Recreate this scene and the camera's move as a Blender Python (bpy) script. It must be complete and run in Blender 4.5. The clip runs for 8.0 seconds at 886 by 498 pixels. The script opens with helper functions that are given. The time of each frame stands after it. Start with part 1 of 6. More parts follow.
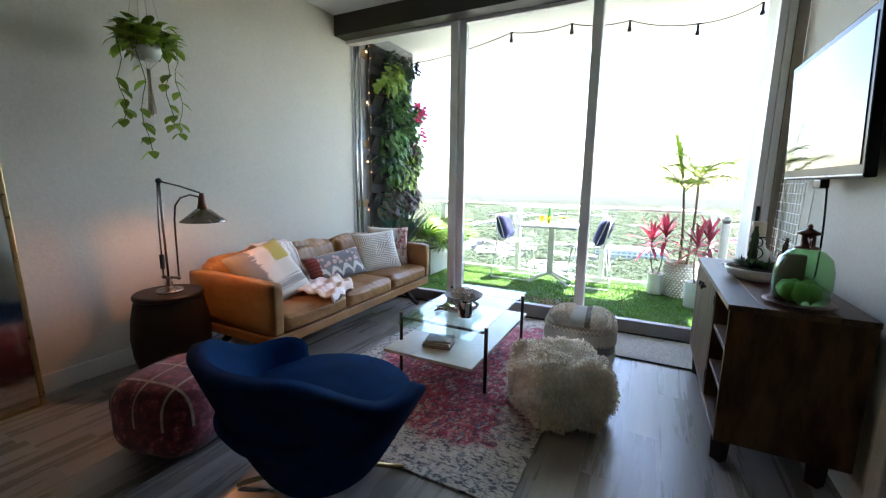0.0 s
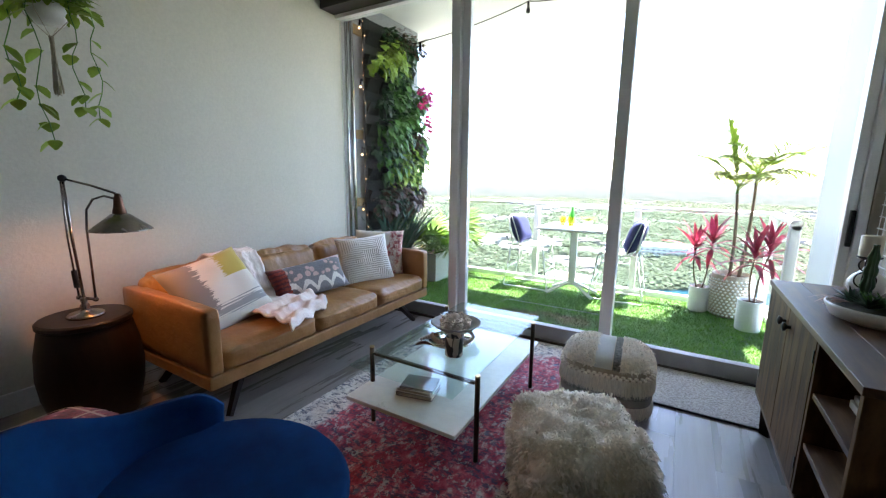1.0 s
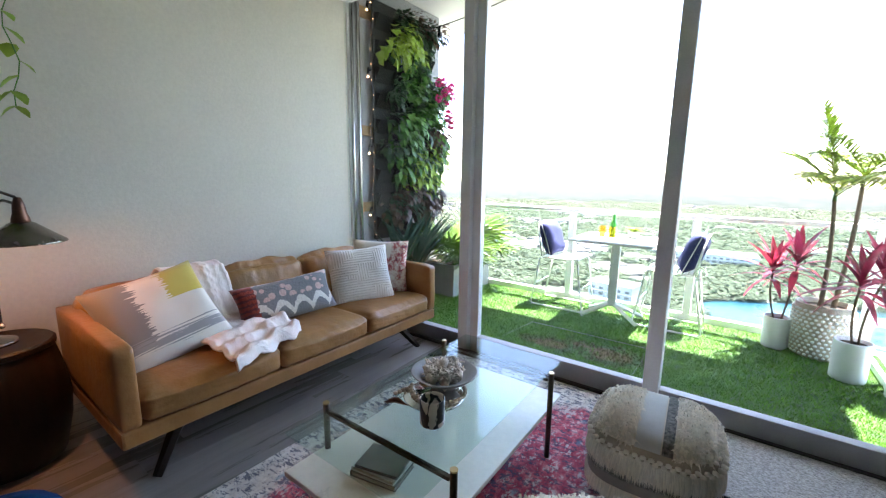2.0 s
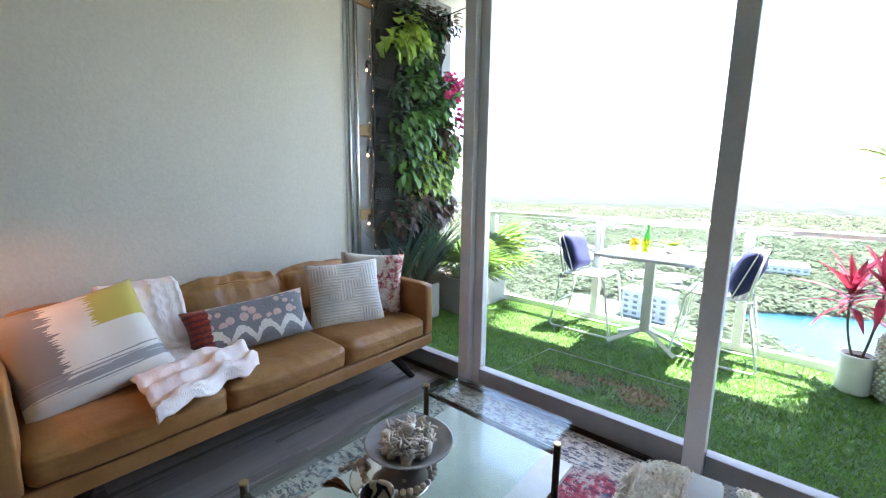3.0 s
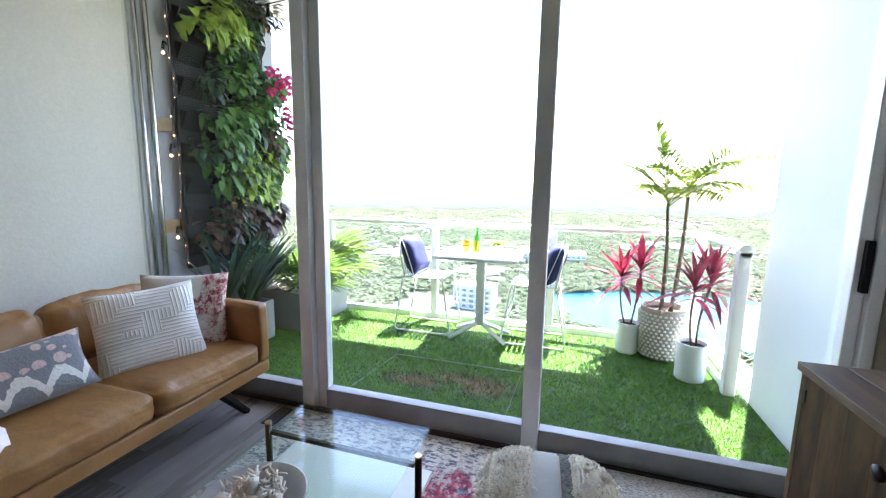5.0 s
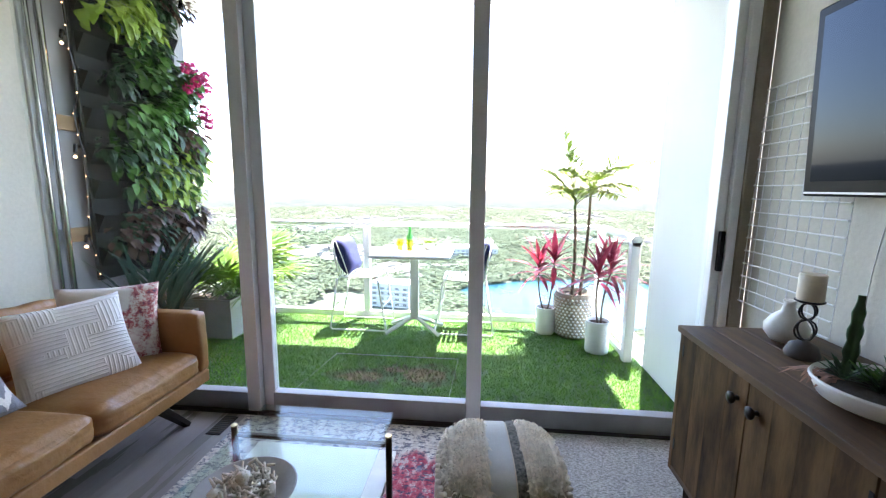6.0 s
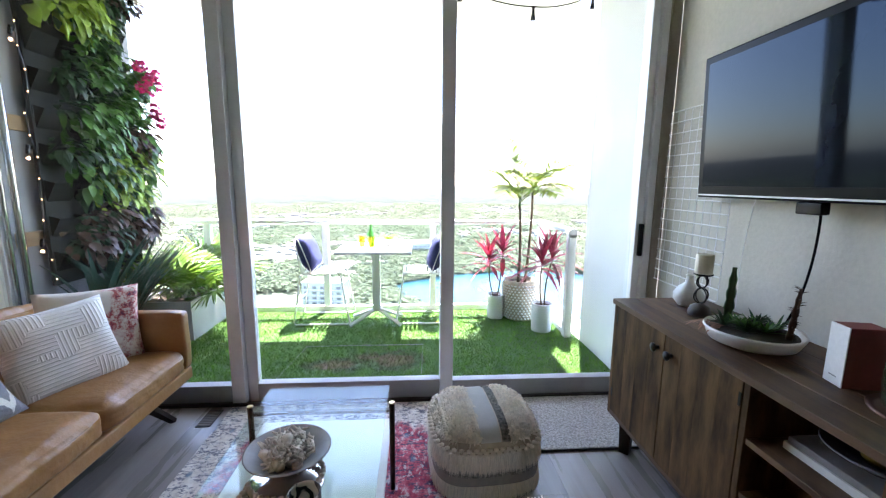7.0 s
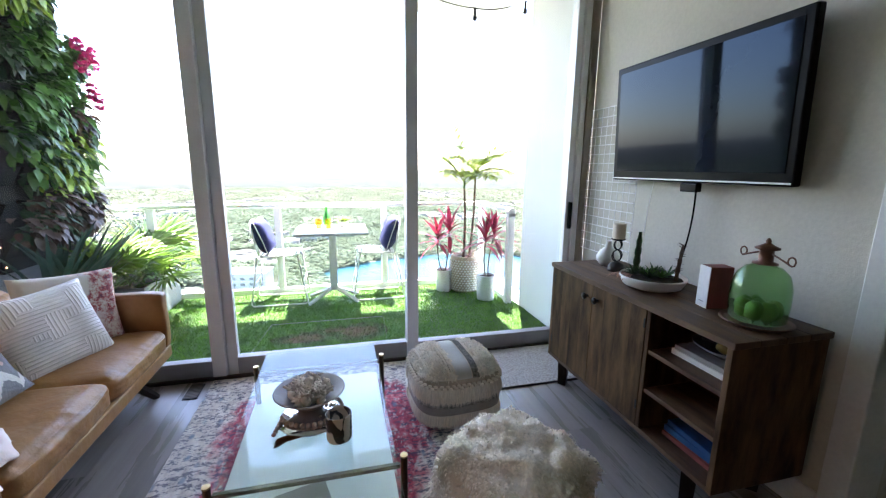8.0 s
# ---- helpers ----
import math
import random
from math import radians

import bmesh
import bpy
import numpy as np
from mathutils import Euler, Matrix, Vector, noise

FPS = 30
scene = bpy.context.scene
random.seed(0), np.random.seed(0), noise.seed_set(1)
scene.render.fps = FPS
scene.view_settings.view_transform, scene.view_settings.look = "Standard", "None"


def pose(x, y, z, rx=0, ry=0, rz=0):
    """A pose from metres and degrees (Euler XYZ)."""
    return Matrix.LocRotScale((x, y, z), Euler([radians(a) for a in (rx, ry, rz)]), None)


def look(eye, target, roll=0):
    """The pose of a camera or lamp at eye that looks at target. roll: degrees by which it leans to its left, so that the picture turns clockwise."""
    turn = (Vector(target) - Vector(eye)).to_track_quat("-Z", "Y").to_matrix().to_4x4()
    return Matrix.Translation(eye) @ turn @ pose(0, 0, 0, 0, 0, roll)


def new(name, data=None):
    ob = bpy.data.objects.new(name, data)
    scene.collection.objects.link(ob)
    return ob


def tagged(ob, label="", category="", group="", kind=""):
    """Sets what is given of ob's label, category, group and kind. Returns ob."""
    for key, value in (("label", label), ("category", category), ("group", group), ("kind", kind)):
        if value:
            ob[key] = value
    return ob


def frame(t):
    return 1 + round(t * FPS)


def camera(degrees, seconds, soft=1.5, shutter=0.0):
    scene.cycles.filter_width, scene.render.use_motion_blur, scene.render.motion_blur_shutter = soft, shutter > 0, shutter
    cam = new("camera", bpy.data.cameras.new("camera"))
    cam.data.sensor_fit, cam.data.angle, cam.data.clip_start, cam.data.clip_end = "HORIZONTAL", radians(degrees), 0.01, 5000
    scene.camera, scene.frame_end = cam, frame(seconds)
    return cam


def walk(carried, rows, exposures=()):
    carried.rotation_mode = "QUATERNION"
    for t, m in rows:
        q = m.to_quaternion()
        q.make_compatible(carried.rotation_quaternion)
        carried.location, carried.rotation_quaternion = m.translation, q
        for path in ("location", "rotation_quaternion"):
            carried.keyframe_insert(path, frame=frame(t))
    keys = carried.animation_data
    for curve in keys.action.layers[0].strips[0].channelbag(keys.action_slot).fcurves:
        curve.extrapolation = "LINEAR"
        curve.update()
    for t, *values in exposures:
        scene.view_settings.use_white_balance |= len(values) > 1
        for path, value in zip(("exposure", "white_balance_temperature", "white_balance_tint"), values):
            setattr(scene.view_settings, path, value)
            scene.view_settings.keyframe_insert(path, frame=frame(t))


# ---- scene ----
cam = camera(95.3, 8.0, soft=1.2)
PATH = [
    (0, (0.222, 0.421, 1.396), (-0.673, 2.179, 1.068), 0.8),
    (0.5, (0.183, 0.767, 1.397), (-0.743, 2.504, 1.045), 0.9),
    (1, (0.104, 1.14, 1.411), (-0.891, 2.838, 1.056), 0.7),
    (1.5, (0.029, 1.495, 1.403), (-1.024, 3.16, 1.058), 0.6),
    (1.7, (0.021, 1.622, 1.404), (-1.079, 3.256, 1.059), 0.7),
    (2.8, (-0.09, 2.239, 1.405), (-1.359, 3.749, 1.075), 0.8),
    (3, (-0.109, 2.32, 1.405), (-1.391, 3.821, 1.081), 0.8),
    (3.5, (-0.128, 2.453, 1.397), (-1.419, 3.945, 1.072), 0.8),
    (4, (-0.16, 2.509, 1.393), (-1.289, 4.13, 1.077), 1.0),
    (4.5, (-0.176, 2.474, 1.405), (-0.997, 4.273, 1.11), 0.9),
    (5.8, (-0.263, 2.189, 1.446), (-0.55, 4.146, 1.148), 0.8),
    (6, (-0.306, 2.155, 1.457), (-0.491, 4.124, 1.157), 0.6),
    (6.5, (-0.43, 2.027, 1.475), (-0.391, 4.003, 1.167), 0.5),
    (7, (-0.545, 1.828, 1.498), (-0.405, 3.797, 1.179), 0.5),
    (7.5, (-0.667, 1.637, 1.492), (-0.438, 3.593, 1.143), 0.5),
    (8, (-0.846, 1.481, 1.503), (-0.362, 3.382, 1.111), 0.6),
]
EXPOSURES = [(0.0, 3.62, 6500, 21), (1.5, 3.64, 6500, 21), (4.5, 3.66, 6500, 22.5), (8.0, 3.7, 6500, 26)]
walk(cam, [(t, look(eye, target, roll)) for t, eye, target, roll in PATH], EXPOSURES)

# ---- world and sun ----
SUN_AZ, SUN_EL = 22.0, 71.0            # degrees from +y towards +x, and height
world = bpy.data.worlds.new("sky")
scene.world = world
world.use_nodes = True
wn = world.node_tree.nodes
sky = wn.new("ShaderNodeTexSky")
sky.sky_type, sky.sun_disc = "NISHITA", False
sky.sun_elevation, sky.sun_rotation = radians(SUN_EL), radians(SUN_AZ)
sky.air_density, sky.dust_density = 1.0, 1.0
wn["Background"].inputs["Strength"].default_value = 0.15
world.node_tree.links.new(sky.outputs["Color"], wn["Background"].inputs["Color"])
sun = new("sun", bpy.data.lights.new("sun", "SUN"))
sun.data.energy, sun.data.angle, sun.data.color = 5.0, radians(0.6), (1.0, 0.95, 0.86)
se, sa = radians(SUN_EL), radians(SUN_AZ)
sun.matrix_world = look((math.sin(sa) * math.cos(se) * 30, math.cos(sa) * math.cos(se) * 30, math.sin(se) * 30), (0, 0, 0))


# ---- mesh helpers ----
def obj(name, bm, material, smooth=False):
    me = bpy.data.meshes.new(name)
    bm.to_mesh(me)
    bm.free()
    me.materials.append(material)
    if smooth:
        me.shade_smooth()
    return new(name, me)


def part(name, bm, material, parent, label="", smooth=False, at=None):
    ob = obj(name, bm, material, smooth)
    ob.parent = parent
    if at is not None:
        ob.matrix_basis = at
    if label:
        ob["label"] = label
    return ob


def share(ob, parent, at):
    """Another piece on the same mesh."""
    o = new(ob.name.split(".")[0], ob.data)
    o.parent = parent
    o.matrix_basis = at
    return o


def thing(name, x, y, z, rz=0.0, label="", category="", group="", kind=""):
    e = new(name)
    e.empty_display_size = 0.1
    e.matrix_basis = pose(x, y, z, 0, 0, rz)
    return tagged(e, label, category, group, kind)


def box(x0, y0, z0, x1, y1, z1, bevel=0.0, seg=2, bm=None):
    b = bmesh.new()
    bmesh.ops.create_cube(b, size=1.0)
    for v in b.verts:
        v.co = ((x0 + x1) / 2 + v.co.x * (x1 - x0), (y0 + y1) / 2 + v.co.y * (y1 - y0), (z0 + z1) / 2 + v.co.z * (z1 - z0))
    if bevel > 0:
        bmesh.ops.bevel(b, geom=b.edges[:], offset=bevel, segments=seg, profile=0.5, affect="EDGES")
    return merge(bm, b)


def merge(bm, b):
    if bm is None:
        return b
    me = bpy.data.meshes.new("tmp")
    b.to_mesh(me)
    b.free()
    bm.from_mesh(me)
    bpy.data.meshes.remove(me)
    return bm


def lathe(profile, n=32, bm=None, centre=(0, 0)):
    """Turned shape from (radius, height) pairs."""
    b = bmesh.new()
    rings = []
    for r, z in profile:
        if r < 1e-5:
            rings.append([b.verts.new((centre[0], centre[1], z))])
        else:
            rings.append([b.verts.new((centre[0] + r * math.cos(2 * math.pi * i / n), centre[1] + r * math.sin(2 * math.pi * i / n), z)) for i in range(n)])
    for p, q in zip(rings, rings[1:]):
        if len(p) == 1 and len(q) == 1:
            continue
        for i in range(n):
            k = (i + 1) % n
            if len(p) == 1:
                b.faces.new((p[0], q[i], q[k]))
            elif len(q) == 1:
                b.faces.new((p[i], p[k], q[0]))
            else:
                b.faces.new((p[i], p[k], q[k], q[i]))
    bmesh.ops.recalc_face_normals(b, faces=b.faces[:])
    return merge(bm, b)


def tube(points, r, n=8, bm=None, closed=False, taper=None):
    """A round bar along points."""
    b = bmesh.new()
    pts = [Vector(p) for p in points]
    rings = []
    m = len(pts)
    side = None
    for i, p in enumerate(pts):
        a = pts[i - 1] if (i > 0 or closed) else p
        c = pts[(i + 1) % m] if (i < m - 1 or closed) else p
        d = (c - a).normalized()
        if side is None:
            side = d.cross(Vector((0, 0, 1)))
            if side.length < 0.05:
                side = d.cross(Vector((1, 0, 0)))
        side = (side - d * side.dot(d)).normalized()
        up = d.cross(side)
        rr = r if taper is None else r * (1 + (taper - 1) * i / (m - 1))
        rings.append([b.verts.new(p + (side * math.cos(2 * math.pi * k / n) + up * math.sin(2 * math.pi * k / n)) * rr) for k in range(n)])
    for i in range(m if closed else m - 1):
        p, q = rings[i], rings[(i + 1) % m]
        for k in range(n):
            b.faces.new((p[k], p[(k + 1) % n], q[(k + 1) % n], q[k]))
    if not closed:
        b.faces.new(rings[0][::-1])
        b.faces.new(rings[-1])
    bmesh.ops.recalc_face_normals(b, faces=b.faces[:])
    return merge(bm, b)


def arc(p, q, lift, n=10):
    """Points from p to q, bowed by the vector lift."""
    p, q, lift = Vector(p), Vector(q), Vector(lift)
    return [p.lerp(q, i / n) + lift * (4 * (i / n) * (1 - i / n)) for i in range(n + 1)]


def ball(r, x=0, y=0, z=0, sx=1, sy=1, sz=1, sub=2, rough=0.0, bm=None):
    b = bmesh.new()
    bmesh.ops.create_icosphere(b, subdivisions=sub, radius=1.0)
    for v in b.verts:
        k = 1 + (rough * noise.noise(v.co * 2.3 + Vector((x * 9, y * 9, z * 9))) if rough else 0)
        v.co = (x + v.co.x * r * sx * k, y + v.co.y * r * sy * k, z + v.co.z * r * sz * k)
    return merge(bm, b)


def pillow(w, h, t, n=18, sag=0.0, seed=0.0):
    """A stuffed cushion lying in the x-y plane, thickness along z."""
    b = bmesh.new()
    sides = []
    for s in (1, -1):
        grid = []
        for i in range(n + 1):
            row = []
            for j in range(n + 1):
                u, v = 2 * i / n - 1, 2 * j / n - 1
                f = max(0.0, (1 - u ** 4) * (1 - v ** 4)) ** 0.55
                pin = 1 - 0.07 * (1 - abs(u) ** 2) * abs(v) ** 3 - 0.07 * (1 - abs(v) ** 2) * abs(u) ** 3
                wob = 0.012 * noise.noise(Vector((u * 2 + seed, v * 2, s * 3.1)))
                row.append(b.verts.new((u * w / 2 * pin, v * h / 2 * pin - sag * (1 - v * v), s * t / 2 * f + wob * f)))
            grid.append(row)
        sides.append(grid)
        for i in range(n):
            for j in range(n):
                q = (grid[i][j], grid[i + 1][j], grid[i + 1][j + 1], grid[i][j + 1])
                b.faces.new(q if s > 0 else q[::-1])
    bmesh.ops.remove_doubles(b, verts=b.verts[:], dist=0.002)
    return b


def puff(x0, y0, z0, x1, y1, z1, swell=0.02, bevel=0.04, seed=0.0, cuts=11):
    """An upholstered block with swollen faces and soft edges."""
    b = bmesh.new()
    bmesh.ops.create_cube(b, size=2.0)
    bmesh.ops.subdivide_edges(b, edges=b.edges[:], cuts=cuts, use_grid_fill=True)
    hx, hy, hz = (x1 - x0) / 2, (y1 - y0) / 2, (z1 - z0) / 2
    c = Vector(((x0 + x1) / 2, (y0 + y1) / 2, (z0 + z1) / 2))
    for v in b.verts:
        u = v.co.copy()
        p = Vector((u.x * hx, u.y * hy, u.z * hz))
        inner = Vector((max(-hx + bevel, min(hx - bevel, p.x)), max(-hy + bevel, min(hy - bevel, p.y)), max(-hz + bevel, min(hz - bevel, p.z))))
        d = p - inner
        if d.length > 1e-6:
            p = inner + d.normalized() * bevel if sum(abs(q) > 0.999 for q in u) > 1 or d.length > bevel else p
        g = Vector([(1 if q > 0 else -1) if abs(q) > 0.999 else 0 for q in u])
        k = 0.0
        if g.length < 1.1:
            k = swell
            for q in u:
                k *= 1 - q ** 4 if abs(q) < 0.999 else 1
        v.co = c + p + g * (k + (0.007 * noise.noise(p * 6 + Vector((seed, 0, 0))) if g.length < 1.1 else 0))
    return b


class Leaves:
    """Collects many small faces into one mesh."""

    def __init__(self):
        self.v, self.f = [], []

    def leaf(self, base, way, up, length, width, bend=0.3, fold=0.15, n=3):
        base, way = Vector(base), Vector(way).normalized()
        side = way.cross(Vector(up))
        if side.length < 1e-3:
            side = way.cross(Vector((1, 0.3, 0)))
        side.normalize()
        nor = side.cross(way)
        k0 = len(self.v)
        for i in range(n + 1):
            s = i / n
            w = width / 2 * math.sin(math.pi * min(0.97, 0.12 + 0.88 * s)) ** 0.8
            c = base + way * (length * s) - nor * (bend * length * s * s)
            self.v += [c - side * w + nor * (fold * w), c, c + side * w + nor * (fold * w)]
        for i in range(n):
            a = k0 + 3 * i
            self.f += [(a, a + 1, a + 4, a + 3), (a + 1, a + 2, a + 5, a + 4)]

    def blade(self, base, tip, width):
        base, tip = Vector(base), Vector(tip)
        side = (tip - base).cross(Vector((random.uniform(-1, 1), random.uniform(-1, 1), 0.2)))
        side = side.normalized() * width / 2
        mid = base.lerp(tip, 0.55) + Vector((0, 0, 0.12 * (tip - base).length))
        k = len(self.v)
        self.v += [base - side, base + side, mid + side * 0.8, mid - side * 0.8, tip]
        self.f += [(k, k + 1, k + 2, k + 3), (k + 3, k + 2, k + 4)]

    def mesh(self, name, material, parent=None, label="", kind=""):
        me = bpy.data.meshes.new(name)
        me.from_pydata([tuple(p) for p in self.v], [], self.f)
        me.materials.append(material)
        me.shade_smooth()
        ob = new(name, me)
        if parent:
            ob.parent = parent
        return tagged(ob, label, "", "", kind)


def rnd(a, b):
    return random.uniform(a, b)


# ---- materials ----
def graph(name):
    m = bpy.data.materials.new(name)
    m.use_nodes = True
    nt = m.node_tree
    return m, nt, nt.nodes["Principled BSDF"], nt.links.new


def node(nt, kind, **inputs):
    n = nt.nodes.new(kind)
    for k, v in inputs.items():
        n.inputs[k].default_value = v
    return n


def ramp(nt, fac, stops, link):
    r = nt.nodes.new("ShaderNodeValToRGB")
    e = r.color_ramp.elements
    while len(e) < len(stops):
        e.new(0.5)
    for el, (p, c) in zip(e, stops):
        el.position, el.color = p, (*c, 1)
    link(fac, r.inputs["Fac"])
    return r.outputs["Color"]


def mix(nt, link, fac, a, b, blend="MIX"):
    m = nt.nodes.new("ShaderNodeMix")
    m.data_type, m.blend_type = "RGBA", blend
    for sock, v in ((m.inputs[0], fac), (m.inputs[6], a), (m.inputs[7], b)):
        if isinstance(v, (int, float)):
            sock.default_value = v
        elif isinstance(v, tuple):
            sock.default_value = (*v, 1)
        else:
            link(v, sock)
    return m.outputs[2]


def maths(nt, link, op, a, b=0.0):
    m = nt.nodes.new("ShaderNodeMath")
    m.operation = op
    for sock, v in ((m.inputs[0], a), (m.inputs[1], b)):
        if isinstance(v, (int, float)):
            sock.default_value = v
        else:
            link(v, sock)
    return m.outputs[0]


def surface(name, c1, c2, rough=0.6, metal=0.0, scale=6.0, fine=80.0, bump=0.15, depth=0.002, stretch=(1, 1, 1), rand=0.0, island=0.0, sheen=0.0, coat=0.0, spec=0.5, trans=0.0):
    """A surface with broad and fine variation, fine relief and a varied gloss."""
    m, nt, p, link = graph(name)
    tc = nt.nodes.new("ShaderNodeTexCoord")
    mp = nt.nodes.new("ShaderNodeMapping")
    mp.inputs["Scale"].default_value = stretch
    link(tc.outputs["Object"], mp.inputs["Vector"])
    vec = mp.outputs["Vector"]
    if rand:
        oi = nt.nodes.new("ShaderNodeObjectInfo")
        sh = nt.nodes.new("ShaderNodeVectorMath")
        sh.operation = "ADD"
        sc = nt.nodes.new("ShaderNodeVectorMath")
        sc.operation = "SCALE"
        sc.inputs[0].default_value = (7.3, 3.1, 5.7)
        link(oi.outputs["Random"], sc.inputs["Scale"])
        link(vec, sh.inputs[0])
        link(sc.outputs[0], sh.inputs[1])
        vec = sh.outputs[0]
    n1 = node(nt, "ShaderNodeTexNoise", Scale=scale, Detail=6.0, Roughness=0.6)
    n2 = node(nt, "ShaderNodeTexNoise", Scale=fine, Detail=4.0, Roughness=0.6)
    link(vec, n1.inputs["Vector"])
    link(vec, n2.inputs["Vector"])
    col = ramp(nt, n1.outputs["Fac"], [(0.3, c1), (0.7, c2)], link)
    col = mix(nt, link, 0.35, col, ramp(nt, n2.outputs["Fac"], [(0.3, (0.75, 0.75, 0.75)), (0.7, (1.0, 1.0, 1.0))], link), "MULTIPLY")
    if rand or island:
        if rand:
            r = oi.outputs["Random"]
        else:
            r = nt.nodes.new("ShaderNodeNewGeometry").outputs["Random Per Island"]
        hs = nt.nodes.new("ShaderNodeHueSaturation")
        amt = rand or island
        link(maths(nt, link, "ADD", maths(nt, link, "MULTIPLY", r, 2 * amt), 1 - amt), hs.inputs["Value"])
        link(col, hs.inputs["Color"])
        col = hs.outputs["Color"]
    link(col, p.inputs["Base Color"])
    link(maths(nt, link, "ADD", maths(nt, link, "MULTIPLY", n1.outputs["Fac"], 0.2), rough - 0.1), p.inputs["Roughness"])
    p.inputs["Metallic"].default_value = metal
    p.inputs["Specular IOR Level"].default_value = spec
    p.inputs["Sheen Weight"].default_value = sheen
    p.inputs["Coat Weight"].default_value = coat
    if bump:
        bp = node(nt, "ShaderNodeBump", Strength=bump, Distance=depth)
        link(n2.outputs["Fac"], bp.inputs["Height"])
        link(bp.outputs["Normal"], p.inputs["Normal"])
    if trans:
        tr = nt.nodes.new("ShaderNodeBsdfTranslucent")
        link(col, tr.inputs["Color"])
        ms = nt.nodes.new("ShaderNodeMixShader")
        ms.inputs[0].default_value = trans
        link(p.outputs[0], ms.inputs[1])
        link(tr.outputs[0], ms.inputs[2])
        link(ms.outputs[0], nt.nodes["Material Output"].inputs["Surface"])
    return m


def pane_glass(name, tint=(0.93, 0.96, 0.95), gloss=1.0):
    """Thin clear pane: straight-through light and a mirror gloss."""
    m, nt, p, link = graph(name)
    nt.nodes.remove(p)
    t = nt.nodes.new("ShaderNodeBsdfTransparent")
    t.inputs["Color"].default_value = (*tint, 1)
    g = nt.nodes.new("ShaderNodeBsdfGlossy")
    g.inputs["Roughness"].default_value = 0.02
    lw = node(nt, "ShaderNodeLayerWeight", Blend=0.5)
    ms = nt.nodes.new("ShaderNodeMixShader")
    edge = maths(nt, link, "POWER", lw.outputs["Facing"], 5.0)
    link(maths(nt, link, "ADD", maths(nt, link, "MULTIPLY", edge, 0.85), 0.022 * gloss), ms.inputs[0])
    link(t.outputs[0], ms.inputs[1])
    link(g.outputs[0], ms.inputs[2])
    link(ms.outputs[0], nt.nodes["Material Output"].inputs["Surface"])
    return m


def glowing(name, c, strength):
    m, nt, p, link = graph(name)
    p.inputs["Base Color"].default_value = (*c, 1)
    p.inputs["Emission Color"].default_value = (*c, 1)
    p.inputs["Emission Strength"].default_value = strength
    return m


M_WALL = surface("wall_paint", (0.565, 0.535, 0.455), (0.61, 0.58, 0.495), 0.72, scale=1.2, fine=48, bump=0.4, depth=0.0045)
M_CEIL = surface("ceiling_paint", (0.72, 0.71, 0.68), (0.76, 0.75, 0.72), 0.85, scale=1.5, fine=60, bump=0.2)
M_TRIM = surface("trim_paint", (0.7, 0.69, 0.66), (0.76, 0.75, 0.72), 0.45, scale=3, fine=50, bump=0.05)
M_WHITE = surface("white_metal", (0.78, 0.78, 0.76), (0.84, 0.84, 0.82), 0.45, scale=4, fine=70, bump=0.04)
M_STUCCO = surface("balcony_stucco", (0.74, 0.74, 0.72), (0.8, 0.8, 0.78), 0.85, scale=2, fine=90, bump=0.3)
M_ALU = surface("grey_aluminium", (0.76, 0.76, 0.765), (0.82, 0.82, 0.825), 0.42, metal=0.05, scale=5, fine=120, bump=0.03)
M_JAMB = surface("taupe_jamb", (0.3, 0.26, 0.2), (0.38, 0.33, 0.26), 0.6, scale=5, fine=80, bump=0.1)
# rails, sills and edging: metal darkened in colour to tone down bright sky light
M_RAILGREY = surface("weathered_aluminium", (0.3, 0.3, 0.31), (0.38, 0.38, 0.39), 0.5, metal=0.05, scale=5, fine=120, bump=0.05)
M_PARTITION = surface("grey_stucco", (0.25, 0.26, 0.275), (0.31, 0.32, 0.335), 0.85, scale=2, fine=90, bump=0.3)
M_ALUL = surface("bright_aluminium", (0.8, 0.81, 0.82), (0.86, 0.87, 0.88), 0.35, metal=0.15, scale=5, fine=120, bump=0.03)
M_CHROME = surface("polished_metal", (0.55, 0.55, 0.55), (0.65, 0.65, 0.65), 0.16, metal=1.0, scale=5, fine=90, bump=0.02)
M_BEAM = surface("dark_beam", (0.018, 0.013, 0.01), (0.035, 0.025, 0.02), 0.5, scale=4, fine=60, bump=0.2, stretch=(0.3, 3, 3))
M_PLANK = surface("grey_oak_plank", (0.185, 0.166, 0.151), (0.29, 0.262, 0.24), 0.28, scale=4, fine=40, bump=0.03, stretch=(2.2, 0.16, 1), rand=0.07)
M_LEATHER = surface("tan_leather", (0.275, 0.126, 0.037), (0.4, 0.2, 0.066), 0.43, scale=4, fine=15, bump=0.5, depth=0.012)
M_DARKWOOD = surface("dark_wood", (0.012, 0.008, 0.006), (0.028, 0.018, 0.013), 0.5, scale=6, fine=50, bump=0.1, stretch=(2, 2, 0.3), spec=0.2)
M_NAVY = surface("navy_velvet", (0.0008, 0.014, 0.05), (0.001, 0.03, 0.098), 0.9, scale=5, fine=200, bump=0.15, spec=0.04)
M_CUSH = surface("navy_canvas", (0.012, 0.018, 0.085), (0.02, 0.028, 0.13), 0.8, scale=6, fine=220, bump=0.2)
M_GLASS = pane_glass("window_glass")
M_TABLEGLASS = pane_glass("table_glass", (0.86, 0.93, 0.91), 1.3)
M_RAILGLASS = pane_glass("rail_glass", (0.9, 0.95, 0.94))
M_BRONZE = surface("dark_bronze", (0.06, 0.045, 0.03), (0.1, 0.075, 0.05), 0.35, metal=0.8, scale=8, fine=90, bump=0.05)
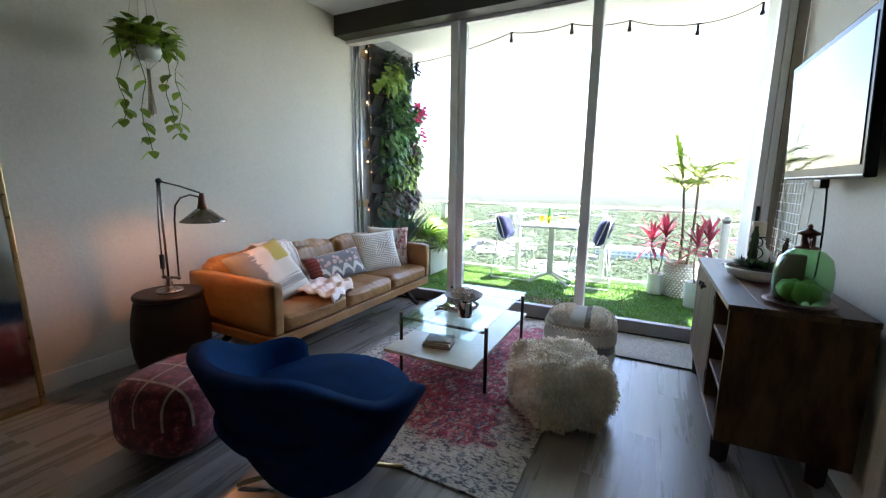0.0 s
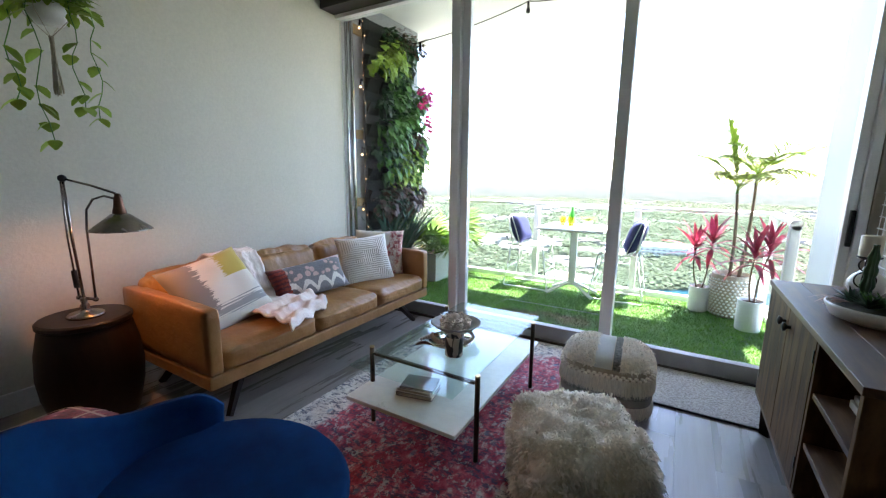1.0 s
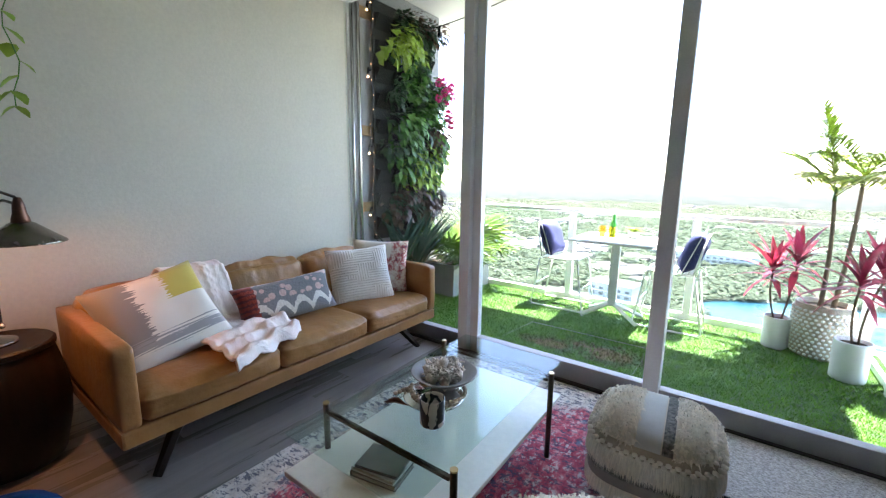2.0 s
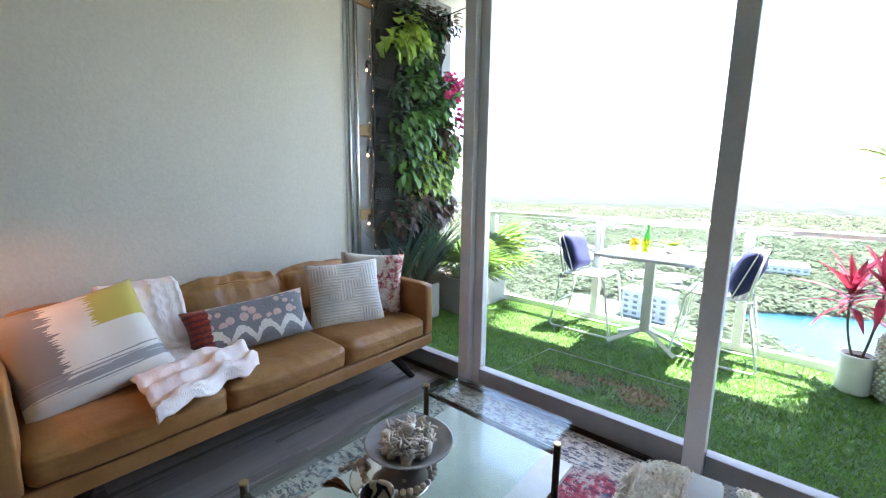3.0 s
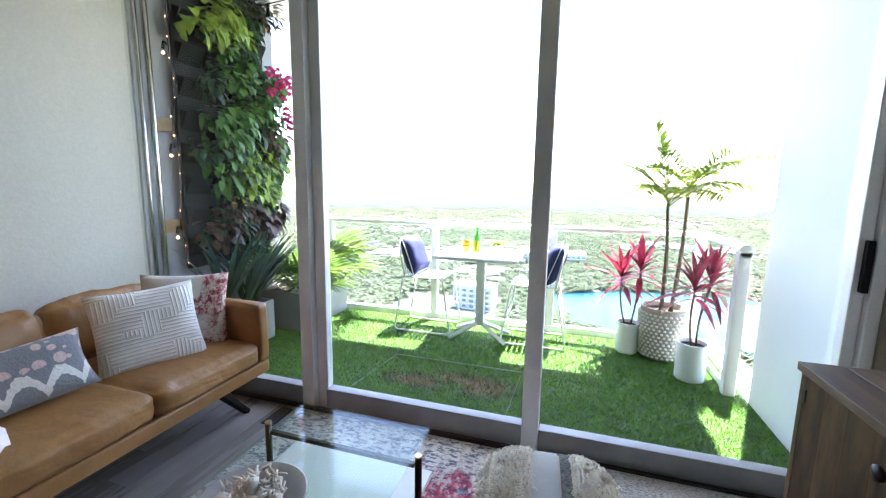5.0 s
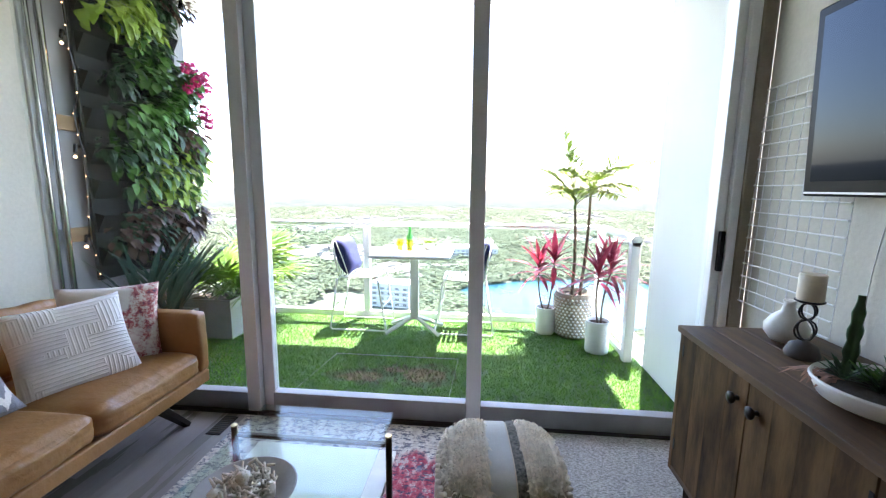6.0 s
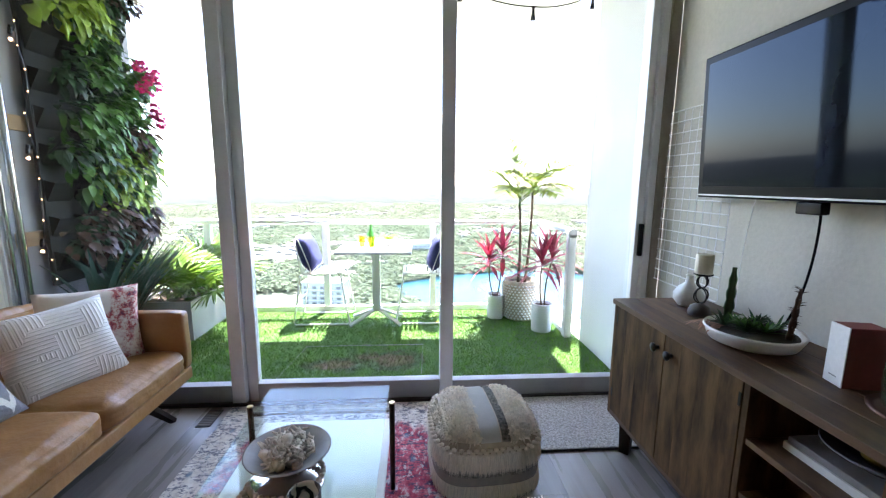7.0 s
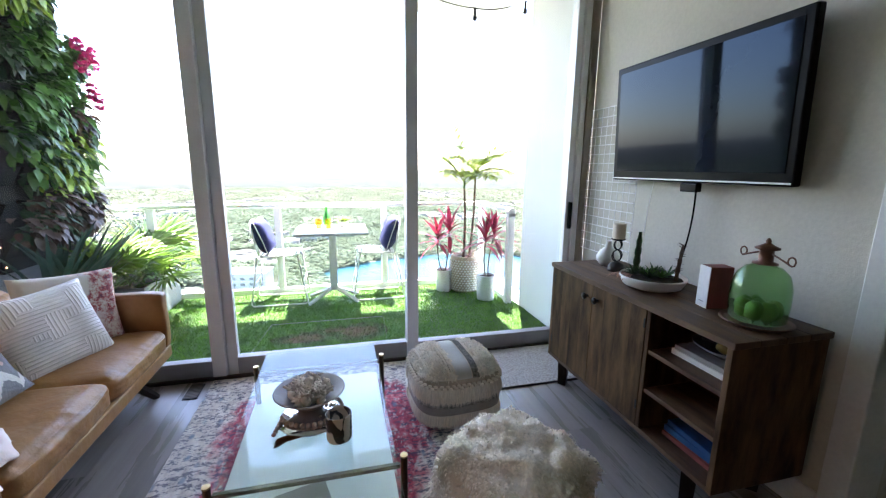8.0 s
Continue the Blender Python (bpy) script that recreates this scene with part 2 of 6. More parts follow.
M_BRASS = surface("aged_brass", (0.4, 0.28, 0.12), (0.55, 0.4, 0.2), 0.3, metal=1.0, scale=8, fine=90, bump=0.05)
M_NICKEL = surface("aged_nickel", (0.25, 0.22, 0.2), (0.4, 0.36, 0.33), 0.25, metal=1.0, scale=9, fine=90, bump=0.05)
M_MARBLE = surface("cream_lacquer", (0.76, 0.72, 0.64), (0.84, 0.81, 0.74), 0.3, scale=3, fine=30, bump=0.02)
M_WOOL = surface("cream_wool", (0.78, 0.68, 0.55), (0.9, 0.83, 0.72), 0.95, scale=14, fine=160, bump=0.5, depth=0.006)
M_TUFT = surface("wool_tufts", (0.93, 0.82, 0.68), (0.97, 0.93, 0.84), 0.95, scale=12, fine=120, bump=0.0, island=0.12, trans=0.3)
M_BLACK = surface("black_plastic", (0.005, 0.005, 0.006), (0.01, 0.01, 0.011), 0.22, scale=5, fine=90, bump=0.03, spec=0.2)
M_IRON = surface("black_iron", (0.015, 0.013, 0.012), (0.03, 0.027, 0.025), 0.5, metal=0.6, scale=9, fine=80, bump=0.1)
M_CERAMIC = surface("white_ceramic", (0.68, 0.67, 0.64), (0.76, 0.75, 0.72), 0.35, scale=6, fine=70, bump=0.08)
M_POT = surface("white_planter", (0.74, 0.74, 0.72), (0.82, 0.82, 0.8), 0.55, scale=12, fine=60, bump=0.35)
M_SOIL = surface("soil", (0.03, 0.02, 0.014), (0.07, 0.05, 0.035), 0.95, scale=20, fine=90, bump=0.6, depth=0.01)
M_GREYBOX = surface("grey_planter", (0.26, 0.26, 0.25), (0.34, 0.34, 0.33), 0.7, scale=6, fine=60, bump=0.15)
M_WAX = surface("candle_wax", (0.72, 0.63, 0.47), (0.78, 0.7, 0.55), 0.5, scale=8, fine=60, bump=0.05)
M_STONE = surface("dark_stone", (0.05, 0.045, 0.04), (0.1, 0.09, 0.08), 0.7, scale=9, fine=70, bump=0.2)
M_CORAL = surface("dried_coral", (0.66, 0.56, 0.46), (0.88, 0.82, 0.74), 0.9, scale=25, fine=140, bump=0.6, depth=0.006)
M_BEADS = surface("wooden_beads", (0.4, 0.3, 0.22), (0.62, 0.52, 0.42), 0.6, scale=30, fine=120, bump=0.05)
M_COPPER = surface("aged_copper", (0.09, 0.04, 0.025), (0.17, 0.08, 0.05), 0.4, metal=0.7, scale=10, fine=70, bump=0.1)
M_PAPER = surface("white_paper", (0.7, 0.69, 0.66), (0.78, 0.77, 0.74), 0.6, scale=5, fine=70, bump=0.03)
M_PAGES = surface("book_pages", (0.55, 0.5, 0.42), (0.68, 0.63, 0.55), 0.8, scale=4, fine=200, bump=0.2, stretch=(0.2, 0.2, 4))
M_REDCLOTH = surface("red_cover", (0.2, 0.04, 0.03), (0.3, 0.07, 0.05), 0.6, scale=8, fine=120, bump=0.1)
M_BLUECLOTH = surface("blue_cover", (0.01, 0.06, 0.16), (0.02, 0.11, 0.28), 0.5, scale=8, fine=120, bump=0.1)
M_TURF = surface("turf_base", (0.02, 0.06, 0.012), (0.05, 0.12, 0.025), 0.9, scale=8, fine=120, bump=0.4)
M_GRASS = surface("turf_blades", (0.062, 0.19, 0.009), (0.135, 0.32, 0.02), 0.6, scale=9, fine=60, bump=0.0, island=0.3, trans=0.25)
M_DEAD = surface("worn_turf", (0.06, 0.046, 0.02), (0.125, 0.085, 0.04), 0.9, scale=14, fine=90, bump=0.0, island=0.3)
M_PINEWOOD = surface("raw_timber", (0.19, 0.11, 0.04), (0.3, 0.19, 0.075), 0.6, scale=6, fine=60, bump=0.15, stretch=(3, 0.4, 3))
M_FELT = surface("black_felt", (0.005, 0.006, 0.006), (0.011, 0.013, 0.012), 0.95, scale=12, fine=140, bump=0.4)
M_LEAF = surface("green_leaves", (0.035, 0.12, 0.018), (0.1, 0.26, 0.04), 0.45, scale=9, fine=60, bump=0.0, island=0.35, trans=0.3)
M_LIME = surface("lime_leaves", (0.2, 0.34, 0.03), (0.36, 0.5, 0.07), 0.45, scale=9, fine=60, bump=0.0, island=0.25, trans=0.35)
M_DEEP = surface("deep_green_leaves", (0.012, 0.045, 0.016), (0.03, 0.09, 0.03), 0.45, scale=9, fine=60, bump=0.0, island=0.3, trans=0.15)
M_PURPLE = surface("bronze_leaves", (0.05, 0.02, 0.018), (0.1, 0.06, 0.03), 0.5, scale=12, fine=60, bump=0.0, island=0.35, trans=0.2)
M_BLUEGREEN = surface("strap_leaves", (0.022, 0.062, 0.045), (0.055, 0.12, 0.085), 0.4, scale=5, fine=60, bump=0.0, island=0.2, trans=0.2)
M_PALM = surface("palm_leaves", (0.14, 0.23, 0.015), (0.32, 0.42, 0.035), 0.4, scale=5, fine=60, bump=0.0, island=0.3, trans=0.35)
M_FAN = surface("fan_palm_leaves", (0.055, 0.145, 0.012), (0.17, 0.29, 0.035), 0.4, scale=5, fine=60, bump=0.0, island=0.35, trans=0.3)
M_PINK = surface("pink_petals", (0.6, 0.02, 0.12), (0.75, 0.06, 0.25), 0.6, scale=9, fine=60, bump=0.0, island=0.25, trans=0.3)
M_CORDY = surface("crimson_leaves", (0.12, 0.012, 0.025), (0.6, 0.05, 0.11), 0.4, scale=7, fine=60, bump=0.0, rand=0.45, trans=0.3)
M_BARK = surface("palm_trunk", (0.12, 0.08, 0.05), (0.22, 0.16, 0.1), 0.85, scale=9, fine=50, bump=0.4, stretch=(1, 1, 6))
M_NET = surface("knotted_cord", (0.4, 0.34, 0.26), (0.55, 0.48, 0.38), 0.9, scale=30, fine=160, bump=0.4)
M_BULB = glowing("warm_bulb", (1.0, 0.5, 0.22), 1.2)
M_AMBER = pane_glass("amber_glass", (0.97, 0.82, 0.35), 1.0)
M_GREENGLASS = pane_glass("green_glass", (0.72, 0.88, 0.71), 2.0)
# greyed, pale greens: distance haze is put into the leaf colour
M_TREES = surface("distant_trees", (0.088, 0.11, 0.074), (0.148, 0.168, 0.118), 0.95, scale=0.02, fine=0.4, bump=0.0, island=0.2, spec=0.05, trans=0.4)
M_GROUND = surface("distant_ground", (0.09, 0.1, 0.07), (0.15, 0.15, 0.125), 0.95, scale=0.012, fine=0.12, bump=0.0, spec=0.05)
M_CONCRETE = surface("pale_concrete", (0.4, 0.39, 0.37), (0.5, 0.49, 0.47), 0.85, scale=0.1, fine=1.0, bump=0.0)
M_ROOFS = surface("house_roofs", (0.14, 0.125, 0.115), (0.3, 0.28, 0.26), 0.85, scale=0.05, fine=0.6, bump=0.0, island=0.35, spec=0.05)
M_DARKGLASS = surface("dark_panes", (0.13, 0.13, 0.13), (0.18, 0.18, 0.18), 0.6, scale=1, fine=9, bump=0.0, spec=0.05)
M_WATER = surface("lake_water", (0.006, 0.04, 0.062), (0.012, 0.055, 0.08), 0.3, scale=0.05, fine=0.5, bump=0.1, depth=0.3, spec=0.25)


def haze_backdrop():
    """Far plain on a glowing sheet, haze painted in as a fade to white."""
    m, nt, p, link = graph("far_plain")
    tc = nt.nodes.new("ShaderNodeTexCoord")
    sp = nt.nodes.new("ShaderNodeSeparateXYZ")
    link(tc.outputs["Object"], sp.inputs[0])
    mp = nt.nodes.new("ShaderNodeMapping")
    mp.inputs["Scale"].default_value = (1, 1, 6)
    link(tc.outputs["Object"], mp.inputs["Vector"])
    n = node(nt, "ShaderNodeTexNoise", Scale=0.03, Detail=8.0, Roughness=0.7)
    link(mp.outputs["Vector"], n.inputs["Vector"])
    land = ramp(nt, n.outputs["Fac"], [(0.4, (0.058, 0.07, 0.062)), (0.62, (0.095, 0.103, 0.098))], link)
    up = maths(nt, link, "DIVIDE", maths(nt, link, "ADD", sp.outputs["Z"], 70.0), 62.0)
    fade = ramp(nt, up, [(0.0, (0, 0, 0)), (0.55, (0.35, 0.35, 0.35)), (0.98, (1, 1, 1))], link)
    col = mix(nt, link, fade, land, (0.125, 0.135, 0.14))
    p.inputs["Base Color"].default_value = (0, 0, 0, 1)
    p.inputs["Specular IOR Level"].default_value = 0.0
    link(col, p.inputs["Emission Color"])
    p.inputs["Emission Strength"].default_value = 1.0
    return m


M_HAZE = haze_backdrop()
M_MIRROR = surface("mirror", (0.85, 0.85, 0.85), (0.87, 0.87, 0.87), 0.11, metal=1.0, scale=1, fine=5, bump=0.0)
M_RECLAIM = surface("reclaimed_wood", (0.03, 0.016, 0.008), (0.155, 0.09, 0.043), 0.6, scale=4.5, fine=34, bump=0.25, depth=0.003, stretch=(3, 3, 0.7), rand=0.24, spec=0.1)
M_RECLAIMTOP = surface("reclaimed_wood_top", (0.05, 0.025, 0.013), (0.17, 0.097, 0.05), 0.5, scale=7, fine=34, bump=0.25, depth=0.003, stretch=(3, 0.35, 3), rand=0.25, spec=0.3)


def rug_material():
    m, nt, p, link = graph("worn_oriental_rug")
    tc = nt.nodes.new("ShaderNodeTexCoord")
    vec = tc.outputs["Object"]
    sep = nt.nodes.new("ShaderNodeSeparateXYZ")
    link(vec, sep.inputs[0])
    ax = maths(nt, link, "ABSOLUTE", sep.outputs["X"])
    ay = maths(nt, link, "ABSOLUTE", sep.outputs["Y"])
    mp = nt.nodes.new("ShaderNodeMapping")
    mp.inputs["Scale"].default_value = (1.0, 0.55, 1)
    link(vec, mp.inputs["Vector"])
    big = node(nt, "ShaderNodeTexNoise", Scale=3.2, Detail=5.0, Roughness=0.65)
    mid = node(nt, "ShaderNodeTexNoise", Scale=26.0, Detail=5.0, Roughness=0.7)
    nib = node(nt, "ShaderNodeTexNoise", Scale=48.0, Detail=4.0, Roughness=0.75)
    nib2 = node(nt, "ShaderNodeTexNoise", Scale=33.0, Detail=4.0, Roughness=0.75)
    cells = node(nt, "ShaderNodeTexVoronoi", Scale=11.0)
    dash = nt.nodes.new("ShaderNodeMapping")
    dash.inputs["Scale"].default_value = (0.55, 1.15, 1)
    link(vec, dash.inputs["Vector"])
    for n in (big, mid, cells):
        link(mp.outputs[0], n.inputs["Vector"])
    link(dash.outputs[0], nib.inputs["Vector"])
    mp2 = nt.nodes.new("ShaderNodeMapping")
    mp2.inputs["Scale"].default_value = (1.0, 0.6, 1)
    mp2.inputs["Location"].default_value = (4.1, 2.2, 0)
    link(vec, mp2.inputs["Vector"])
    link(mp2.outputs[0], nib2.inputs["Vector"])
    field = ramp(nt, mid.outputs["Fac"], [(0.3, (0.13, 0.008, 0.025)), (0.44, (0.36, 0.022, 0.055)), (0.55, (0.5, 0.09, 0.12)), (0.66, (0.58, 0.38, 0.36))], link)
    pale = ramp(nt, mid.outputs["Fac"], [(0.34, (0.4, 0.34, 0.3)), (0.5, (0.6, 0.54, 0.47)), (0.64, (0.68, 0.64, 0.58))], link)
    # the worn pale border and ends, uneven inwards
    edge = maths(nt, link, "MAXIMUM", maths(nt, link, "SUBTRACT", ax, 0.56), maths(nt, link, "SUBTRACT", ay, 0.92))
    edge = maths(nt, link, "ADD", edge, maths(nt, link, "MULTIPLY", maths(nt, link, "SUBTRACT", big.outputs["Fac"], 0.5), 0.7))
    fade = ramp(nt, maths(nt, link, "ADD", maths(nt, link, "MULTIPLY", edge, 4.5), 0.5), [(0.3, (0, 0, 0)), (0.7, (1, 1, 1))], link)
    col = mix(nt, link, fade, field, pale)
    navy = ramp(nt, nib.outputs["Fac"], [(0.515, (0, 0, 0)), (0.55, (1, 1, 1))], link)
    col = mix(nt, link, maths(nt, link, "MULTIPLY", navy, 0.85), col, (0.025, 0.03, 0.075))
    light = ramp(nt, nib2.outputs["Fac"], [(0.565, (0, 0, 0)), (0.6, (1, 1, 1))], link)
    col = mix(nt, link, maths(nt, link, "MULTIPLY", light, 0.7), col, (0.55, 0.5, 0.46))
    spots = ramp(nt, cells.outputs["Distance"], [(0.1, (1, 1, 1)), (0.2, (0, 0, 0))], link)
    col = mix(nt, link, maths(nt, link, "MULTIPLY", spots, 0.6), col, (0.05, 0.14, 0.22))
    link(col, p.inputs["Base Color"])
    p.inputs["Roughness"].default_value = 0.95
    p.inputs["Sheen Weight"].default_value = 0.15
    weave = node(nt, "ShaderNodeTexNoise", Scale=260.0, Detail=2.0)
    link(vec, weave.inputs["Vector"])
    bp = node(nt, "ShaderNodeBump", Strength=0.5, Distance=0.003)
    link(weave.outputs["Fac"], bp.inputs["Height"])
    link(bp.outputs["Normal"], p.inputs["Normal"])
    return m


def cloth(name, build, rough=0.9, weave=420.0, strength=0.3):
    """A woven cloth; build(nt, link, vec) gives its colour and, if any, a height."""
    m, nt, p, link = graph(name)
    vec = nt.nodes.new("ShaderNodeTexCoord").outputs["Object"]
    col, height = build(nt, link, vec)
    link(col, p.inputs["Base Color"])
    p.inputs["Roughness"].default_value = rough
    p.inputs["Sheen Weight"].default_value = 0.15
    w = node(nt, "ShaderNodeTexNoise", Scale=weave, Detail=2.0)
    link(vec, w.inputs["Vector"])
    bp = node(nt, "ShaderNodeBump", Strength=strength, Distance=0.002)
    link(w.outputs["Fac"], bp.inputs["Height"])
    last = bp
    if height is not None:
        b2 = node(nt, "ShaderNodeBump", Strength=0.8, Distance=0.006)
        link(height, b2.inputs["Height"])
        link(bp.outputs["Normal"], b2.inputs["Normal"])
        last = b2
    link(last.outputs["Normal"], p.inputs["Normal"])
    return m


def split(nt, link, vec):
    s = nt.nodes.new("ShaderNodeSeparateXYZ")
    link(vec, s.inputs[0])
    return s.outputs


def tufted_white(nt, link, vec):
    """White cotton with raised cords, in square blocks that run one way or the other."""
    x, y, z = split(nt, link, vec)
    flat = nt.nodes.new("ShaderNodeMapping")
    flat.inputs["Scale"].default_value = (1, 1, 0)
    link(vec, flat.inputs["Vector"])
    blocks = node(nt, "ShaderNodeTexVoronoi", Scale=8.5, Randomness=0.75)
    blocks.distance = "CHEBYCHEV"
    link(flat.outputs[0], blocks.inputs["Vector"])
    rgb = nt.nodes.new("ShaderNodeSeparateColor")
    link(blocks.outputs["Color"], rgb.inputs[0])
    which = maths(nt, link, "GREATER_THAN", rgb.outputs[0], 0.5)
    sx = maths(nt, link, "SINE", maths(nt, link, "MULTIPLY", x, 330.0))
    sy = maths(nt, link, "SINE", maths(nt, link, "MULTIPLY", y, 330.0))
    h = maths(nt, link, "ADD", maths(nt, link, "MULTIPLY", sx, which), maths(nt, link, "MULTIPLY", sy, maths(nt, link, "SUBTRACT", 1.0, which)))
    cords = maths(nt, link, "POWER", maths(nt, link, "MAXIMUM", h, 0.0), 0.6)
    n = node(nt, "ShaderNodeTexNoise", Scale=12.0)
    link(vec, n.inputs["Vector"])
    return ramp(nt, n.outputs["Fac"], [(0.3, (0.72, 0.69, 0.64)), (0.7, (0.82, 0.8, 0.76))], link), cords


def faded_kilim(nt, link, vec):
    n = node(nt, "ShaderNodeTexNoise", Scale=32.0, Detail=5.0, Roughness=0.8)
    b = node(nt, "ShaderNodeTexNoise", Scale=7.0, Detail=3.0)
    link(vec, n.inputs["Vector"])
    link(vec, b.inputs["Vector"])
    c = ramp(nt, n.outputs["Fac"], [(0.36, (0.05, 0.03, 0.06)), (0.46, (0.42, 0.06, 0.06)), (0.54, (0.6, 0.5, 0.42)), (0.66, (0.7, 0.64, 0.57))], link)
    x, y, z = split(nt, link, vec)
    plain = maths(nt, link, "SUBTRACT", b.outputs["Fac"], maths(nt, link, "MULTIPLY", x, 1.1))
    return mix(nt, link, ramp(nt, plain, [(0.42, (0, 0, 0)), (0.52, (1, 1, 1))], link), c, (0.66, 0.6, 0.53)), n.outputs["Fac"]


def ikat(nt, link, vec):
    """Grey cloth with pale scallops and blush dots, and a brick-red end."""
    x, y, z = split(nt, link, vec)
    fr = node(nt, "ShaderNodeTexNoise", Scale=70.0, Detail=2.0)
    link(vec, fr.inputs["Vector"])
    jit = maths(nt, link, "MULTIPLY", maths(nt, link, "SUBTRACT", fr.outputs["Fac"], 0.5), 0.03)
    yy = maths(nt, link, "ADD", y, jit)
    wave = maths(nt, link, "MULTIPLY", maths(nt, link, "ABSOLUTE", maths(nt, link, "SINE", maths(nt, link, "MULTIPLY", x, 24.0))), 0.07)
    d = maths(nt, link, "ABSOLUTE", maths(nt, link, "SUBTRACT", maths(nt, link, "ADD", yy, 0.1), wave))
    col = mix(nt, link, maths(nt, link, "LESS_THAN", d, 0.024), (0.2, 0.2, 0.21), (0.68, 0.65, 0.6))
    v = node(nt, "ShaderNodeTexVoronoi", Scale=17.0, Randomness=0.6)
    link(vec, v.inputs["Vector"])
    up = maths(nt, link, "GREATER_THAN", yy, 0.0)
    dots = maths(nt, link, "MULTIPLY", maths(nt, link, "LESS_THAN", v.outputs["Distance"], 0.42), up)
    col = mix(nt, link, dots, col, (0.6, 0.42, 0.38))
    st = maths(nt, link, "GREATER_THAN", maths(nt, link, "SINE", maths(nt, link, "MULTIPLY", yy, 190.0)), 0.2)
    red = mix(nt, link, st, (0.3, 0.05, 0.035), (0.14, 0.03, 0.035))
    end = maths(nt, link, "LESS_THAN", maths(nt, link, "ADD", x, jit), -0.21)
    return mix(nt, link, end, col, red), fr.outputs["Fac"]


def brushstroke(nt, link, vec):
    """Pale cloth with a grey, a mustard and a white field that meet in ragged strokes."""
    x, y, z = split(nt, link, vec)
    mp = nt.nodes.new("ShaderNodeMapping")
    mp.inputs["Scale"].default_value = (1.5, 60, 1)
    link(vec, mp.inputs["Vector"])
    n = node(nt, "ShaderNodeTexNoise", Scale=2.0, Detail=3.0)
    link(mp.outputs[0], n.inputs["Vector"])
    j = maths(nt, link, "MULTIPLY", maths(nt, link, "SUBTRACT", n.outputs["Fac"], 0.5), 0.16)
    xx = maths(nt, link, "ADD", x, j)
    col = mix(nt, link, maths(nt, link, "GREATER_THAN", xx, -0.09), (0.22, 0.21, 0.21), (0.7, 0.66, 0.6))
    must = maths(nt, link, "MULTIPLY", maths(nt, link, "GREATER_THAN", xx, 0.06), maths(nt, link, "GREATER_THAN", y, 0.05))
    col = mix(nt, link, must, col, (0.5, 0.4, 0.08))
    low = maths(nt, link, "LESS_THAN", maths(nt, link, "ADD", y, j), -0.12)
    col = mix(nt, link, low, col, (0.3, 0.29, 0.29))
    low2 = maths(nt, link, "LESS_THAN", maths(nt, link, "ADD", y, j), -0.17)
    return mix(nt, link, low2, col, (0.68, 0.64, 0.58)), None


def cable_knit(nt, link, vec):
    """Blush yarn in short stitches."""
    n = node(nt, "ShaderNodeTexNoise", Scale=9.0, Detail=3.0)
    link(vec, n.inputs["Vector"])
    mp = nt.nodes.new("ShaderNodeMapping")
    mp.inputs["Scale"].default_value = (1, 2.2, 1)
    link(vec, mp.inputs["Vector"])
    v = node(nt, "ShaderNodeTexVoronoi", Scale=85.0)
    link(mp.outputs[0], v.inputs["Vector"])
    return ramp(nt, n.outputs["Fac"], [(0.35, (0.84, 0.7, 0.66)), (0.62, (0.9, 0.83, 0.8))], link), maths(nt, link, "MULTIPLY", v.outputs["Distance"], -0.3)


def blush_plaid(nt, link, vec):
    """Crimson and blush weave."""
    n = node(nt, "ShaderNodeTexNoise", Scale=22.0, Detail=5.0, Roughness=0.75)
    link(vec, n.inputs["Vector"])
    col = ramp(nt, n.outputs["Fac"], [(0.38, (0.06, 0.006, 0.012)), (0.52, (0.16, 0.018, 0.026)), (0.6, (0.28, 0.05, 0.065)), (0.68, (0.46, 0.3, 0.25))], link)
    return col, n.outputs["Fac"]


def jute(nt, link, vec):
    mp = nt.nodes.new("ShaderNodeMapping")
    mp.inputs["Scale"].default_value = (1, 2.2, 1)
    link(vec, mp.inputs["Vector"])
    n = node(nt, "ShaderNodeTexNoise", Scale=60.0, Detail=4.0, Roughness=0.8)
    link(mp.outputs[0], n.inputs["Vector"])
    return ramp(nt, n.outputs["Fac"], [(0.36, (0.12, 0.11, 0.1)), (0.5, (0.36, 0.33, 0.3)), (0.64, (0.58, 0.55, 0.5))], link), n.outputs["Fac"]


M_RUG = rug_material()
M_TUFTED = cloth("tufted_white_cotton", tufted_white)
M_KILIM = cloth("faded_kilim", faded_kilim)
M_IKAT = cloth("ikat_weave", ikat)
M_BRUSH = cloth("brushstroke_print", brushstroke)
M_KNIT = cloth("blush_knit", cable_knit, strength=0.5)
M_PLAID = cloth("crimson_plaid", blush_plaid)
M_JUTE = cloth("flecked_jute", jute)
M_SCREEN = surface("screen", (0.004, 0.005, 0.007), (0.006, 0.007, 0.009), 0.06, scale=1, fine=9, bump=0.0)
M_SCREEN.node_tree.nodes["Principled BSDF"].inputs["IOR"].default_value = 1.29
M_SCREEN.node_tree.nodes["Principled BSDF"].inputs["Specular Tint"].default_value = (0.48, 0.7, 1.0, 1)
M_BEZEL = surface("gloss_black_plastic", (0.004, 0.004, 0.005), (0.007, 0.007, 0.008), 0.3, scale=3, fine=60, bump=0.0, spec=0.08)

# ---- the room ----
WX, EX, NY, SY, TOP = -3.18, 1.13, 4.45, -3.4, 3.25
GLASS_Y = 4.53

